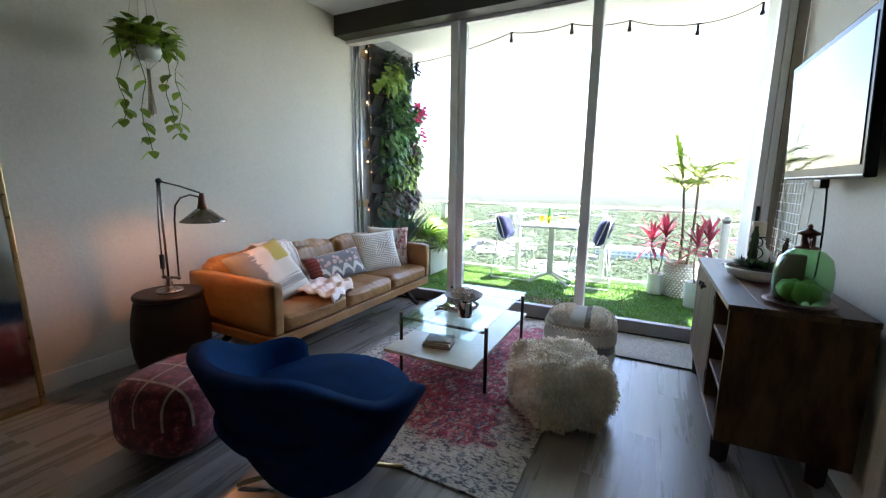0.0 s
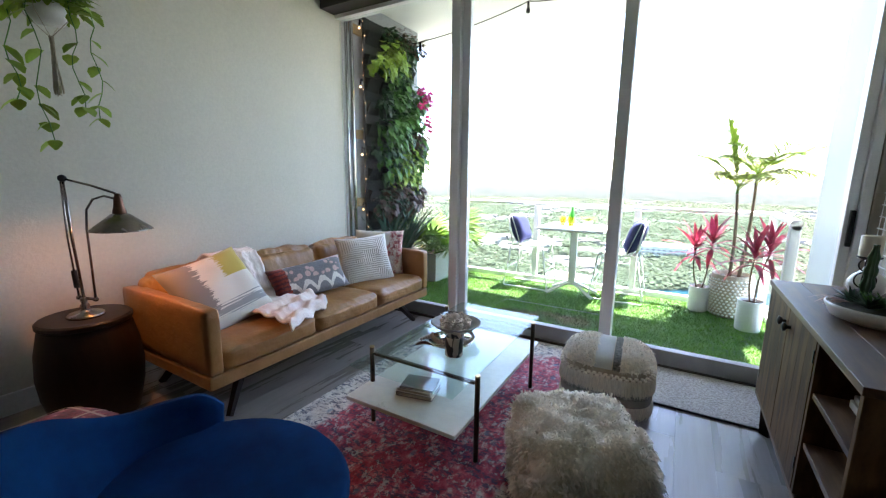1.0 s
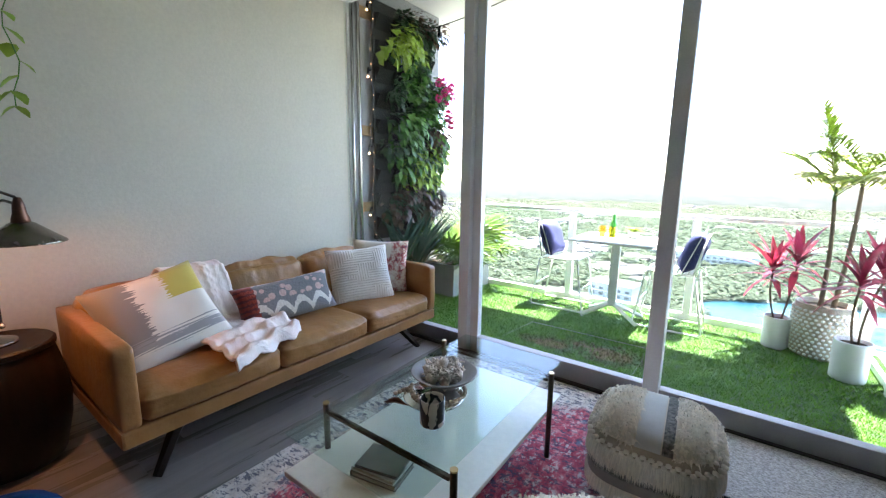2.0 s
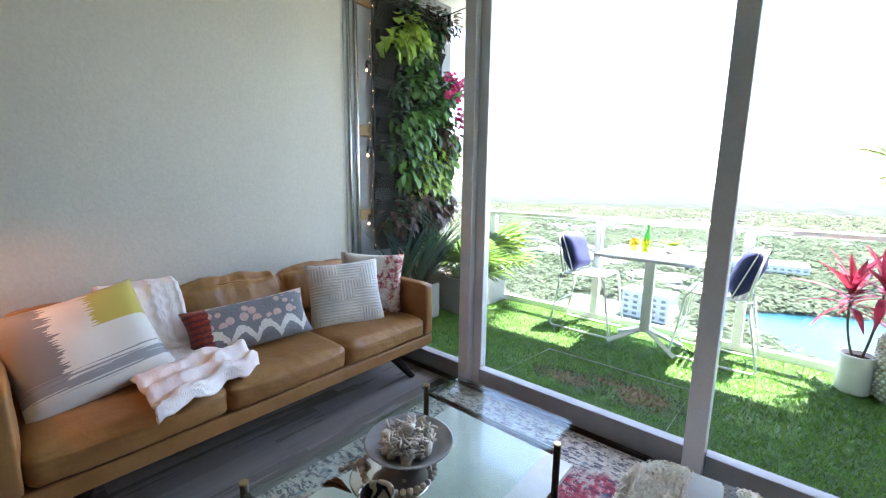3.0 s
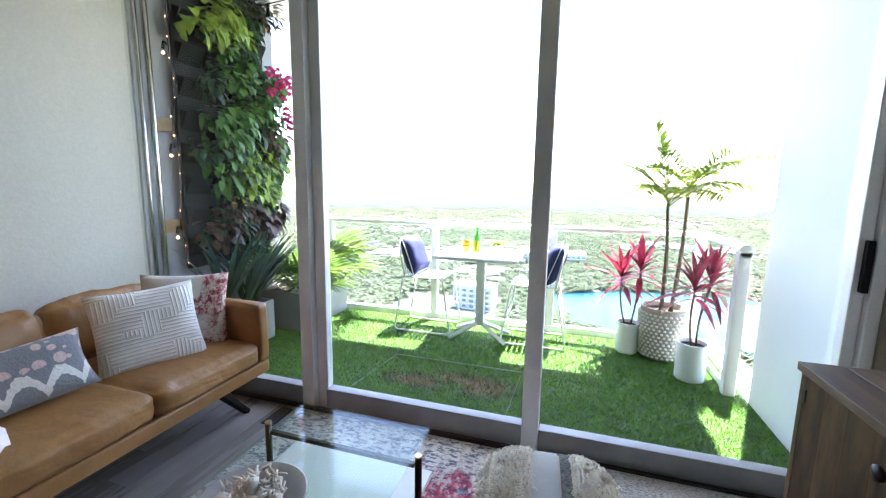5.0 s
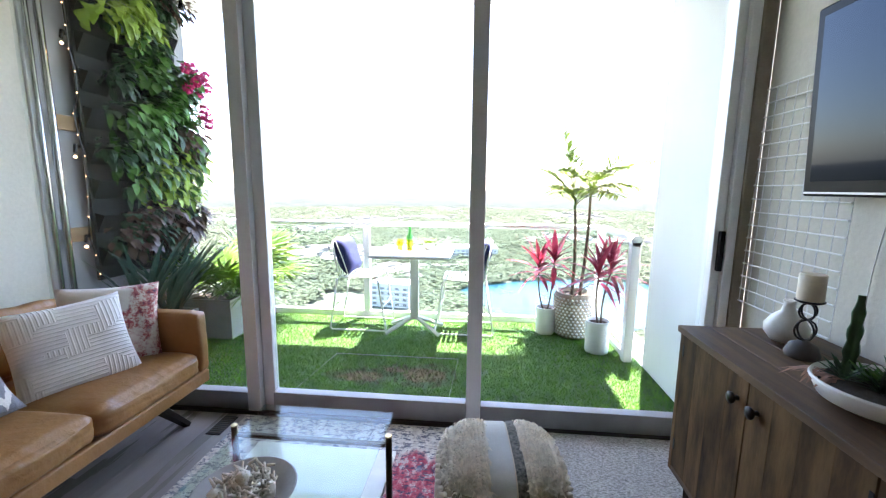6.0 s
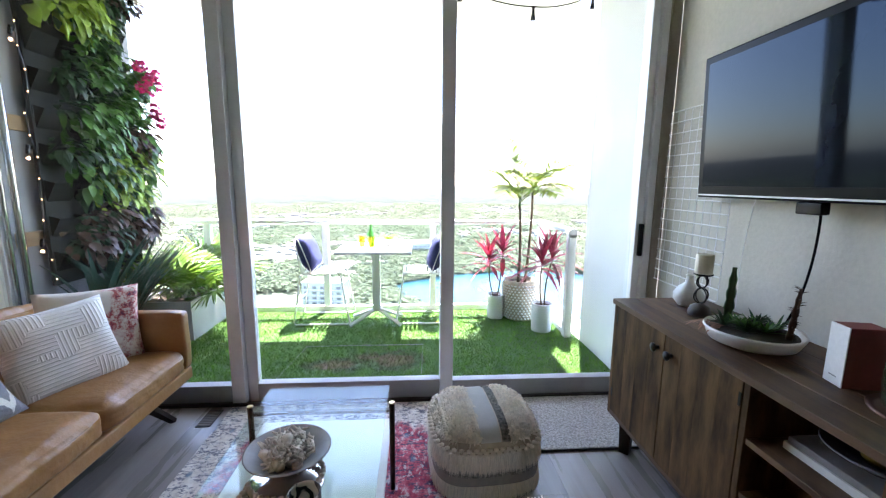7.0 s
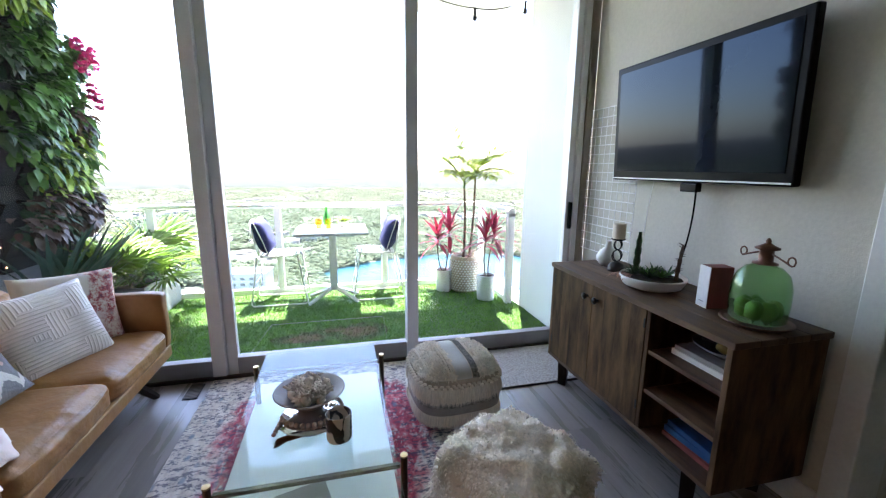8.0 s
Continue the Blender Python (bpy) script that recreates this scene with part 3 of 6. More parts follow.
floor = tagged(obj("floor", box(WX - 0.2, SY, -0.2, EX + 2.2, 4.6, -0.012), M_PLANK), "grey-brown oak plank floor", "floor", "", "structure")
ceiling = tagged(obj("ceiling", box(WX - 0.2, SY, TOP, EX + 2.2, 4.6, TOP + 0.25), M_CEIL), "smooth white painted ceiling", "ceiling", "", "structure")
tagged(obj("wall_west", box(WX - 0.2, SY, 0, WX, 4.555, TOP), M_WALL), "pale greige wall with orange-peel texture", "wall", "", "structure")
tagged(obj("wall_south", box(WX - 0.2, SY - 0.2, 0, EX + 2.2, SY, TOP), M_WALL), "pale greige painted wall", "wall", "", "structure")
tagged(obj("wall_east", box(EX, 2.55, 0, EX + 0.15, 4.438, TOP), M_WALL), "pale greige wall behind the television", "wall", "", "structure")
tagged(obj("wall_hall", box(EX + 2.0, SY, 0, EX + 2.2, 2.47, TOP), M_WALL), "plain hallway wall", "wall", "", "structure")
tagged(obj("wall_return", box(EX + 0.172, 2.47, 0, EX + 2.0, 2.62, TOP), M_WALL), "plain return wall by the hallway", "wall", "", "structure")
tagged(obj("baseboard", box(WX, SY, 0, WX + 0.016, 4.44, 0.13, 0.004), M_TRIM), "white painted baseboard", "baseboard", "", "structure")
tagged(obj("baseboard", box(EX - 0.016, 2.552, 0, EX, 4.44, 0.13, 0.004), M_TRIM), "white painted baseboard", "baseboard", "", "structure")
trim = tagged(obj("trim", box(EX - 0.02, 2.45, 0, EX + 0.17, 2.548, 2.6, 0.006), M_TRIM), "white painted casing at the wall's end", "trim", "", "structure")
tagged(obj("ceiling_beam", box(WX, 4.27, 3.03, EX, 4.46, TOP, 0.004), M_BEAM), "dark stained beam above the windows", "beam", "", "structure")
tagged(obj("floor_vent", box(-1.9, 4.21, 0.0, -1.81, 4.4, 0.006, 0.002), M_IRON), "black metal floor vent", "vent")
floor_vent = bpy.data.objects["floor_vent"]
for i in range(9):
    part("slat", box(-1.893, 4.222 + i * 0.019, 0.0065, -1.817, 4.23 + i * 0.019, 0.0095), M_BRONZE, floor_vent)

# window wall: fixed light, sliding door, fixed light
win = thing("window_1", 0, 0, 0, 0, "full-height aluminium window wall with a sliding glass door", "window", "", "structure")


def upright(x0, x1, y0, y1, m, name="window_frame", z0=0.0, z1=3.06):
    return part(name, box(x0, y0, z0, x1, y1, z1, 0.004), m, win)


upright(WX - 0.1, WX + 0.02, 4.557, 4.6, M_ALU)
part("window_frame", tube([(WX + 0.06, 4.64, 0.03), (WX + 0.06, 4.64, 3.05)], 0.022, 14), M_CHROME, win, "polished metal corner strip", True)
part("window_frame", tube([(WX + 0.035, 4.585, 0.03), (WX + 0.035, 4.585, 3.05)], 0.016, 10), M_CHROME, win, "polished metal corner strip", True)
upright(-1.775, -1.688, 4.452, 4.57, M_ALU)
upright(-1.686, -1.614, 4.5, 4.56, M_ALUL, "door_stile")
upright(-0.372, -0.284, 4.448, 4.57, M_ALU)
upright(0.963, 1.012, 4.48, 4.575, M_ALUL, "door_stile")
upright(1.014, 1.062, 4.452, 4.6, M_ALU)
upright(1.064, EX, 4.44, 4.6, M_JAMB)
part("latch", box(0.982, 4.45, 1.02, 1.007, 4.479, 1.24, 0.004), M_BLACK, win, "black door latch")
for x0, x1, lo in ((WX + 0.004, -1.777, 0.12), (-1.612, -0.374, 0.13), (-0.282, 0.961, 0.12)):
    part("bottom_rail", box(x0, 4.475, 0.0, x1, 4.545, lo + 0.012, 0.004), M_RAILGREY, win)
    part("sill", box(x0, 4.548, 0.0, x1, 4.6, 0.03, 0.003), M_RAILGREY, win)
    part("top_rail", box(x0, 4.47, 3.0, x1, 4.585, 3.06, 0.004), M_ALU, win)
    g = part("pane", box(x0, GLASS_Y - 0.004, lo + 0.019, x1, GLASS_Y + 0.004, 2.998), M_GLASS, win, "clear glass pane")
    g.visible_shadow = False
part("threshold", box(WX, 4.44, -0.011, EX, 4.468, 0.02, 0.003), M_BEAM, win, "dark threshold strip")
tagged(obj("wall_header", box(WX - 0.2, 4.462, 3.062, EX + 0.2, 4.6, TOP), M_BEAM), "dark header above the windows", "wall", "", "structure")

# ---- balcony ----
BX0, BX1, BY1 = WX, 1.05, 6.46
tagged(obj("balcony_floor", box(WX - 0.3, 4.6, -0.25, 1.3, 6.62, 0.0), M_STUCCO), "concrete balcony slab", "balcony floor", "", "structure")
tagged(obj("balcony_ceiling", box(WX - 0.3, 4.6, 3.3, 1.1, 6.6, 3.5), M_STUCCO), "white balcony soffit", "soffit", "", "structure")
tagged(obj("balcony_ceiling", box(1.102, 4.6, 3.3, 1.4, 5.72, 3.5), M_STUCCO), "white balcony soffit", "soffit", "", "structure")
tagged(obj("balcony_wall", box(1.05, 4.602, 0, 1.3, 5.47, 3.298), M_STUCCO), "white stucco balcony partition", "wall", "", "structure")
tagged(obj("balcony_wall", box(WX - 0.3, 4.602, 0, WX, 6.0, 3.298), M_PARTITION), "grey stucco balcony partition", "wall", "", "structure")
turf = tagged(obj("turf", box(WX + 0.002, 4.604, 0.001, 1.048, BY1 - 0.002, 0.012), M_TURF), "artificial grass carpet on the balcony", "artificial grass", "", "stuff")
blades, worn = Leaves(), Leaves()
rg = random.Random(5)
for i in range(52000):
    x, y = rg.uniform(WX + 0.02, 1.03), 4.62 + (BY1 - 4.65) * rg.random() ** 1.15
    h = rg.uniform(0.018, 0.034)
    patch = -1.6 < x < -0.4 and 4.7 < y < 5.4
    wear = noise.noise(Vector((x * 4, y * 6, 0.4))) + 0.05
    spot = min(((x + 1.2) / 0.24) ** 2 + ((y - 5.02) / 0.11) ** 2, ((x + 0.72) / 0.22) ** 2 + ((y - 5.08) / 0.16) ** 2, ((x + 0.95) / 0.14) ** 2 + ((y - 5.16) / 0.07) ** 2) + 0.8 * wear
    if patch and spot < 1 and rg.random() < 0.4:
        continue
    target = worn if patch and spot < 1.5 and rg.random() < 0.7 else blades
    base, tip = Vector((x, y, 0.01)), Vector((x + rg.uniform(-0.03, 0.03), y + rg.uniform(-0.03, 0.03), 0.01 + h))
    side = Vector((rg.uniform(-1, 1), rg.uniform(-1, 1), 0)).normalized() * 0.0028
    k = len(target.v)
    target.v += [base - side, base + side, tip]
    target.f.append((k, k + 1, k + 2))
for cx, cy, rx, ry in ((-1.2, 5.02, 0.17, 0.08), (-0.72, 5.08, 0.17, 0.11), (-0.95, 5.16, 0.1, 0.05)):
    b = bmesh.new()
    ring = []
    for i in range(26):
        a = 2 * math.pi * i / 26
        k = 1 + 0.4 * noise.noise(Vector((cx * 7 + math.cos(a) * 1.6, math.sin(a) * 1.6, 3)))
        ring.append(b.verts.new((cx + rx * k * math.cos(a), cy + ry * k * math.sin(a), 0.0125)))
    b.faces.new(ring)
    part("bare_patch", b, M_DEAD, turf, "bare brown patch")
blades.mesh("grass_blades", M_GRASS, turf, "bright green grass fibres", "stuff")
worn.mesh("worn_blades", M_DEAD, turf, "brown worn grass fibres", "stuff")
tagged(obj("wire_tray", tube([(-1.6, 4.7, 0.03), (-0.5, 4.7, 0.03), (-0.47, 5.38, 0.03), (-1.52, 5.38, 0.03)], 0.003, 6, closed=True), M_RAILGREY), "thin metal edging round a worn turf patch", "edging")

railing = thing("railing", 0, 0, 0, 0, "white balcony railing with clear glass panels", "railing")
part("top_rail", box(WX, 6.44, 1.04, 1.0, 6.53, 1.085, 0.012), M_WHITE, railing, "white handrail")
part("top_rail", box(0.905, 5.6, 1.04, 0.995, 6.438, 1.085, 0.012), M_WHITE, railing, "white handrail")
part("bottom_rail", box(WX, 6.462, 0.0, 1.0, 6.52, 0.075, 0.006), M_WHITE, railing, "white kerb rail")
part("bottom_rail", box(0.935, 5.6, 0.013, 0.968, 6.44, 0.07, 0.006), M_WHITE, railing, "white kerb rail")
for x in (-2.85, -1.56, -0.33, 0.95):
    part("post", box(x - 0.035, 6.455, 0.076, x + 0.035, 6.525, 1.039, 0.005), M_WHITE, railing, "white square post")
b = box(0.912, 5.515, 0.013, 0.987, 5.59, 1.04, 0.006)
tube([(0.9495, 5.515, 1.045), (0.9495, 5.59, 1.045)], 0.045, 18, b)
part("post", b, M_WHITE, railing, "white end post with a rounded top")
for x0, x1 in ((WX, -2.89), (-2.81, -1.6), (-1.52, -0.37), (-0.29, 0.91)):
    g = part("pane", box(x0, 6.486, 0.09, x1, 6.494, 1.03), M_RAILGLASS, railing, "clear railing glass")
    g.visible_shadow = False
g = part("pane", box(0.947, 5.6, 0.09, 0.953, 6.43, 1.03), M_RAILGLASS, railing, "clear railing glass")
g.visible_shadow = False

# ---- the land below ----
GZ = -70.0


def far_box(bm_v, bm_f, x, y, w, d, z0, z1, a):
    k = len(bm_v)
    c, s = math.cos(a), math.sin(a)
    for z in (z0, z1):
        for u, v in ((-1, -1), (1, -1), (1, 1), (-1, 1)):
            bm_v.append((x + u * w / 2 * c - v * d / 2 * s, y + u * w / 2 * s + v * d / 2 * c, z))
    bm_f += [(k, k + 1, k + 5, k + 4), (k + 1, k + 2, k + 6, k + 5), (k + 2, k + 3, k + 7, k + 6), (k + 3, k, k + 4, k + 7), (k + 4, k + 5, k + 6, k + 7)]


b = bmesh.new()
bmesh.ops.create_grid(b, x_segments=2, y_segments=2, size=6000)
for v in b.verts:
    v.co.z = GZ
tagged(obj("ground", b, M_GROUND), "flat sunlit town and woods far below", "ground", "", "structure")


def in_lake(x, y):
    return ((x - 75) / 88) ** 2 + ((y - 262) / 66) ** 2 < 1 + 0.25 * noise.noise(Vector((x * 0.02, y * 0.02, 0)))


b = bmesh.new()
ring = []
for i in range(72):
    a = 2 * math.pi * i / 72
    r = 1.0
    while r > 0.3 and not in_lake(75 + 100 * r * math.cos(a), 262 + 76 * r * math.sin(a)):
        r -= 0.02
    ring.append(b.verts.new((75 + 100 * r * math.cos(a), 262 + 76 * r * math.sin(a), GZ + 0.3)))
b.faces.new(ring)
tagged(obj("water", b, M_WATER), "blue lake among trees", "lake", "", "structure")

rt = random.Random(11)
tv, tf, hv, hf = [], [], [], []
for i in range(30000):
    far = 150 + 1260 * rt.random() ** 1.5
    a = rt.uniform(-0.95, 0.75)
    x, y = far * math.sin(a), far * math.cos(a)
    if in_lake(x, y) or (-105 < x < -35 and 195 < y < 265):
        continue
    den = noise.noise(Vector((x * 0.006, y * 0.006, 2.0))) + 0.6 * noise.noise(Vector((x * 0.025, y * 0.025, 7.0)))
    if den < -0.32:
        if rt.random() < 0.14:
            far_box(hv, hf, x, y, rt.uniform(9, 24), rt.uniform(8, 16), GZ, GZ + rt.uniform(3.0, 5.5), rt.uniform(0, 3))
        continue
    s = rt.uniform(2.4, 5.2) * (1 + far / 2600)
    hump = rt.uniform(0.75, 1.1)
    for c in range(36 if far < 450 else 18):      # ragged canopy of small leafy facets
        a, e = rt.uniform(0, 6.283), rt.uniform(0.0, 1.0)
        ce = math.sqrt(max(0.0, 1 - e * e)) * rt.uniform(0.7, 1.15)
        px, py, pz = x + s * ce * math.cos(a), y + s * ce * math.sin(a), GZ + s * hump * (0.45 + 0.75 * e * rt.uniform(0.85, 1.1))
        q = s * (rt.uniform(0.2, 0.34) if far < 450 else rt.uniform(0.26, 0.45))
        k = len(tv)
        t1 = rt.uniform(0, 6.283)
        nx, ny = 0.5 * ce * math.cos(a) + rt.uniform(-0.3, 0.3), 0.5 * ce * math.sin(a) + rt.uniform(-0.3, 0.3)
        for w in (0, 2.2, 4.1):
            ux, uy = q * math.cos(t1 + w), q * math.sin(t1 + w)
            tv.append((px + ux, py + uy, pz - nx * ux - ny * uy))
        tf.append((k, k + 1, k + 2))
me = bpy.data.meshes.new("far_woods")
me.from_pydata(tv, [], tf)
me.materials.append(M_TREES)
tagged(new("far_woods", me), "green tree canopy far below, paled in colour for haze", "trees", "", "stuff")
me = bpy.data.meshes.new("far_houses")
me.from_pydata(hv, [], hf)
me.materials.append(M_ROOFS)
tagged(new("far_houses", me), "small pale roofs among trees", "houses", "", "stuff")


# curved glowing sheet: far land and haze are in its colour
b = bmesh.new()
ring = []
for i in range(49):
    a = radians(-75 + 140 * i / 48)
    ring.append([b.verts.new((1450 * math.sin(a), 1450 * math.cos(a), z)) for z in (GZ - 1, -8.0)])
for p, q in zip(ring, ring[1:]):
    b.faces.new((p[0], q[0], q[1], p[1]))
tagged(obj("backdrop", b, M_HAZE), "glowing backdrop of a far plain with painted haze", "backdrop", "", "structure")


def tower(x, y, w, d, floors, rz):
    t = thing("apartment_building", x, y, GZ, rz, "white mid-rise apartment block with dark window bands", "building", "buildings below")
    part("wall", box(-w / 2, -d / 2, 0, w / 2, d / 2, floors * 3.2 + 1), M_CONCRETE, t)
    part("roof", box(-w / 2 - 0.4, -d / 2 - 0.4, floors * 3.2 + 1.01, w / 2 + 0.4, d / 2 + 0.4, floors * 3.2 + 1.8), M_CONCRETE, t)
    n = max(2, int(w / 4.5))
    first = None
    for f in range(floors):
        for i in range(n):
            at = pose(-w / 2 + (i + 0.5) * w / n, -d / 2, f * 3.2 + 1.9)
            if first is None:
                first = part("window", box(-1.2, -0.12, -0.7, 1.2, 0.05, 0.7), M_DARKGLASS, t, at=at)
                ledge = part("balcony", box(-w / n / 2, -1.3, -1.5, w / n / 2, 0.05, -1.25), M_CONCRETE, t, at=at)
            else:
                share(first, t, at)
                share(ledge, t, at)


tower(-53, 240, 24, 14, 4, -8)
tower(-14, 420, 60, 26, 3, 4)
# ---- sofa ----
sofa = thing("sofa", -2.46, 3.335, 0, 0, "tan leather three-seat sofa with slim arms", "sofa")
SL, SW = 1.085, 0.47                  # half length, half depth
part("base", box(-SW, -SL, 0.235, SW - 0.005, SL, 0.315, 0.012), M_LEATHER, sofa)
for s in (-1, 1):
    y0, y1 = (-SL, -SL + 0.085) if s < 0 else (SL - 0.085, SL)
    part("arm", puff(-SW, y0, 0.318, SW, y1, 0.692, 0.006, 0.018, s), M_LEATHER, sofa, "", True)
part("backrest", puff(-SW, -SL + 0.087, 0.318, -SW + 0.09, SL - 0.087, 0.69, 0.004, 0.02), M_LEATHER, sofa, "", True)
cw = (2 * SL - 0.174) / 3
for i in range(3):
    y0 = -SL + 0.087 + i * cw
    bm = puff(-SW + 0.2, y0 + 0.003, 0.318, SW + 0.005, y0 + cw - 0.003, 0.452, 0.022, 0.035, i * 3.0, 31)
    for v in bm.verts:                # puckers along the front edge, slack on top
        rim = max(0.0, 1 - abs(v.co.x - SW) / 0.07)
        pucker = 1 - abs(noise.noise(Vector((v.co.x * 6, v.co.y * 26 + v.co.z * 18, i * 4.0)))) * 2.6
        v.co.x -= 0.007 * rim * max(0.0, pucker)
        if v.co.z > 0.43:
            v.co.z += 0.006 * noise.noise(Vector((v.co.x * 7, v.co.y * 7, i * 2.0))) - 0.005 * rim * max(0.0, pucker)
    part("seat_cushion", bm, M_LEATHER, sofa, "", True)
    bm = puff(-0.09, -cw / 2 + 0.004, 0, 0.09, cw / 2 - 0.004, 0.325, 0.035, 0.06, i * 5.0 + 1, 31)
    for v in bm.verts:                # crumpled, gathered top
        up = max(0.0, min(1.0, (v.co.z - 0.14) / 0.16))
        gather = max(0.0, 1 - abs(noise.noise(Vector((v.co.z * 4 + i, v.co.y * 15 + i * 7, 0)))) * 4)
        v.co.x -= 0.01 * up * gather
        v.co.z += up * (0.022 * noise.noise(Vector((v.co.x * 6, v.co.y * 6 + i, 0))) - 0.004 * gather)
    bc = part("back_cushion", bm, M_LEATHER, sofa, "", True, pose(-SW + 0.185, y0 + cw / 2, 0.445, 0, -14, 0))
    part("piping", tube([(0.075, -cw / 2 + 0.05, 0.295), (0.088, 0, 0.31), (0.075, cw / 2 - 0.05, 0.295)], 0.004, 6), M_LEATHER, bc, "leather piping", True)
for x, y, dx, dy in ((SW - 0.13, SL - 0.16, 0.05, -0.0), (SW - 0.13, -SL + 0.16, 0.05, 0.0), (-SW + 0.13, SL - 0.16, -0.05, 0.0), (-SW + 0.13, -SL + 0.16, -0.05, 0.0)):
    s = 1 if y > 0 else -1
    part("leg", tube([(x - dx, y - 0.14 * s, 0.236), (x + dx, y + 0.03 * s, 0.0)], 0.038, 6, taper=0.6), M_DARKWOOD, sofa, "dark splayed wooden leg")


def cushion(name, label, w, h, t, material, m, seed=0.0):
    ob = obj(name, pillow(w, h, t, seed=seed), material, True)
    ob.matrix_basis = m
    return tagged(ob, label, "cushion", "sofa cushions")


def propped(x, y, z, lean, yaw, roll=0.0):
    """Standing on its edge: the face turned to +x, leaning back, then turned about z."""
    return Matrix.Translation((x, y, z)) @ Euler((0, 0, radians(yaw))).to_matrix().to_4x4() @ Euler((0, radians(-lean), 0)).to_matrix().to_4x4() @ Matrix(((0, 0, 1, 0), (1, 0, 0, 0), (0, 1, 0, 0), (0, 0, 0, 1))) @ pose(0, 0, 0, 0, 0, roll)


cushion("white_cushion", "white square cushion with tufted geometric lines", 0.5, 0.46, 0.15, M_TUFTED, propped(-2.36, 3.93, 0.64, 24, -28, 3), 1.0)
cushion("kilim_cushion", "faded red and cream kilim cushion", 0.47, 0.46, 0.14, M_KILIM, propped(-2.4, 4.185, 0.66, 16, -48, -2), 2.0)
cushion("lumbar_cushion", "grey ikat lumbar cushion with red fringed end", 0.66, 0.28, 0.13, M_IKAT, propped(-2.37, 3.29, 0.6, 28, -10, 4), 3.0)
cushion("painted_cushion", "grey, white and mustard brushstroke cushion", 0.54, 0.52, 0.16, M_BRUSH, propped(-2.42, 2.585, 0.66, 38, -4, 13), 4.0)

# knitted throw: down the backrest, then folded across the seat to the front edge
def throw_sheet():
    prof = [(-2.86, 0.66), (-2.83, 0.8), (-2.76, 0.845), (-2.66, 0.835), (-2.59, 0.75), (-2.545, 0.64), (-2.49, 0.54), (-2.4, 0.505), (-2.28, 0.5), (-2.16, 0.5), (-2.05, 0.5), (-1.99, 0.49), (-1.965, 0.45)]
    fine = []
    for (xa, za), (xb, zb) in zip(prof, prof[1:]):
        for q in range(8):
            fine.append((xa + (xb - xa) * q / 8, za + (zb - za) * q / 8))
    fine.append(prof[-1])
    b = bmesh.new()
    cols, rows = 96, []
    for i, (x, z) in enumerate(fine):
        s = i / (len(fine) - 1)
        seat = max(0.0, min(1.0, (s - 0.48) * 5))
        spread = 0.175 + 0.075 * seat
        cy = 2.85 + 0.1 * seat
        row = []
        for j in range(cols + 1):
            u = 2 * j / cols - 1
            y = cy + u * spread
            edge = max(0.0, abs(u) - 0.9) * 10
            # three plaited cables with plain bands between them
            lane = (u * 3.0) % 2.0 - 1.0
            plait = max(0.0, 1 - abs(lane + 0.3 * math.sin(s * 62)) * 2.4) + max(0.0, 1 - abs(lane - 0.3 * math.sin(s * 62)) * 2.4)
            cable = 0.009 * min(1.2, plait)
            slack = 0.022 * noise.noise(Vector((x * 7, y * 8, 1.0))) * (0.35 + 0.9 * seat) + 0.009 * noise.noise(Vector((x * 19, y * 19, 4.0)))
            lift = 0.016 + cable + slack - 0.01 * edge
            if seat:                          # the turned-back layer lies thicker and ripples
                lift += seat * (0.014 + 0.012 * math.sin(x * 46 + 4 * noise.noise(Vector((y * 5, 0, 2)))))
            nx, nz = (0.75 * (1 - seat), 0.65 + 0.35 * seat)
            skew = 0.11 * seat * u
            hem = 0.035 * noise.noise(Vector((u * 2.5, 0, 9.0))) * max(0, s - 0.8) * 5
            row.append(b.verts.new((x + nx * lift - skew + hem, y, max(z + nz * lift, 0.43))))
        rows.append(row)
    for p, q in zip(rows, rows[1:]):
        for j in range(cols):
            b.faces.new((p[j], p[j + 1], q[j + 1], q[j]))
    bmesh.ops.recalc_face_normals(b, faces=b.faces[:])
    bmesh.ops.solidify(b, geom=b.faces[:], thickness=0.014)
    bmesh.ops.recalc_face_normals(b, faces=b.faces[:])
    return b


tagged(obj("throw_blanket", throw_sheet(), M_KNIT, True), "pale blush cable-knit throw draped over the sofa", "blanket")

# ---- rug, mat ----
b = box(-0.775, -1.25, 0, 0.775, 1.25, 0.011, 0.003)
rug = obj("rug", b, M_RUG)
rug.matrix_basis = pose(-0.99, 3.17, 0.0005)
tagged(rug, "worn crimson, navy and cream oriental rug", "rug")
mat_ = obj("door_mat", box(-0.55, -0.285, 0, 0.55, 0.285, 0.014, 0.004), M_JUTE)
mat_.matrix_basis = pose(0.46, 4.15, 0.0005)
tagged(mat_, "grey flecked jute mat at the glass door", "mat")
part("binding", box(-0.55, -0.293, 0, 0.55, -0.286, 0.013, 0.002), M_IRON, mat_, "dark bound edge")

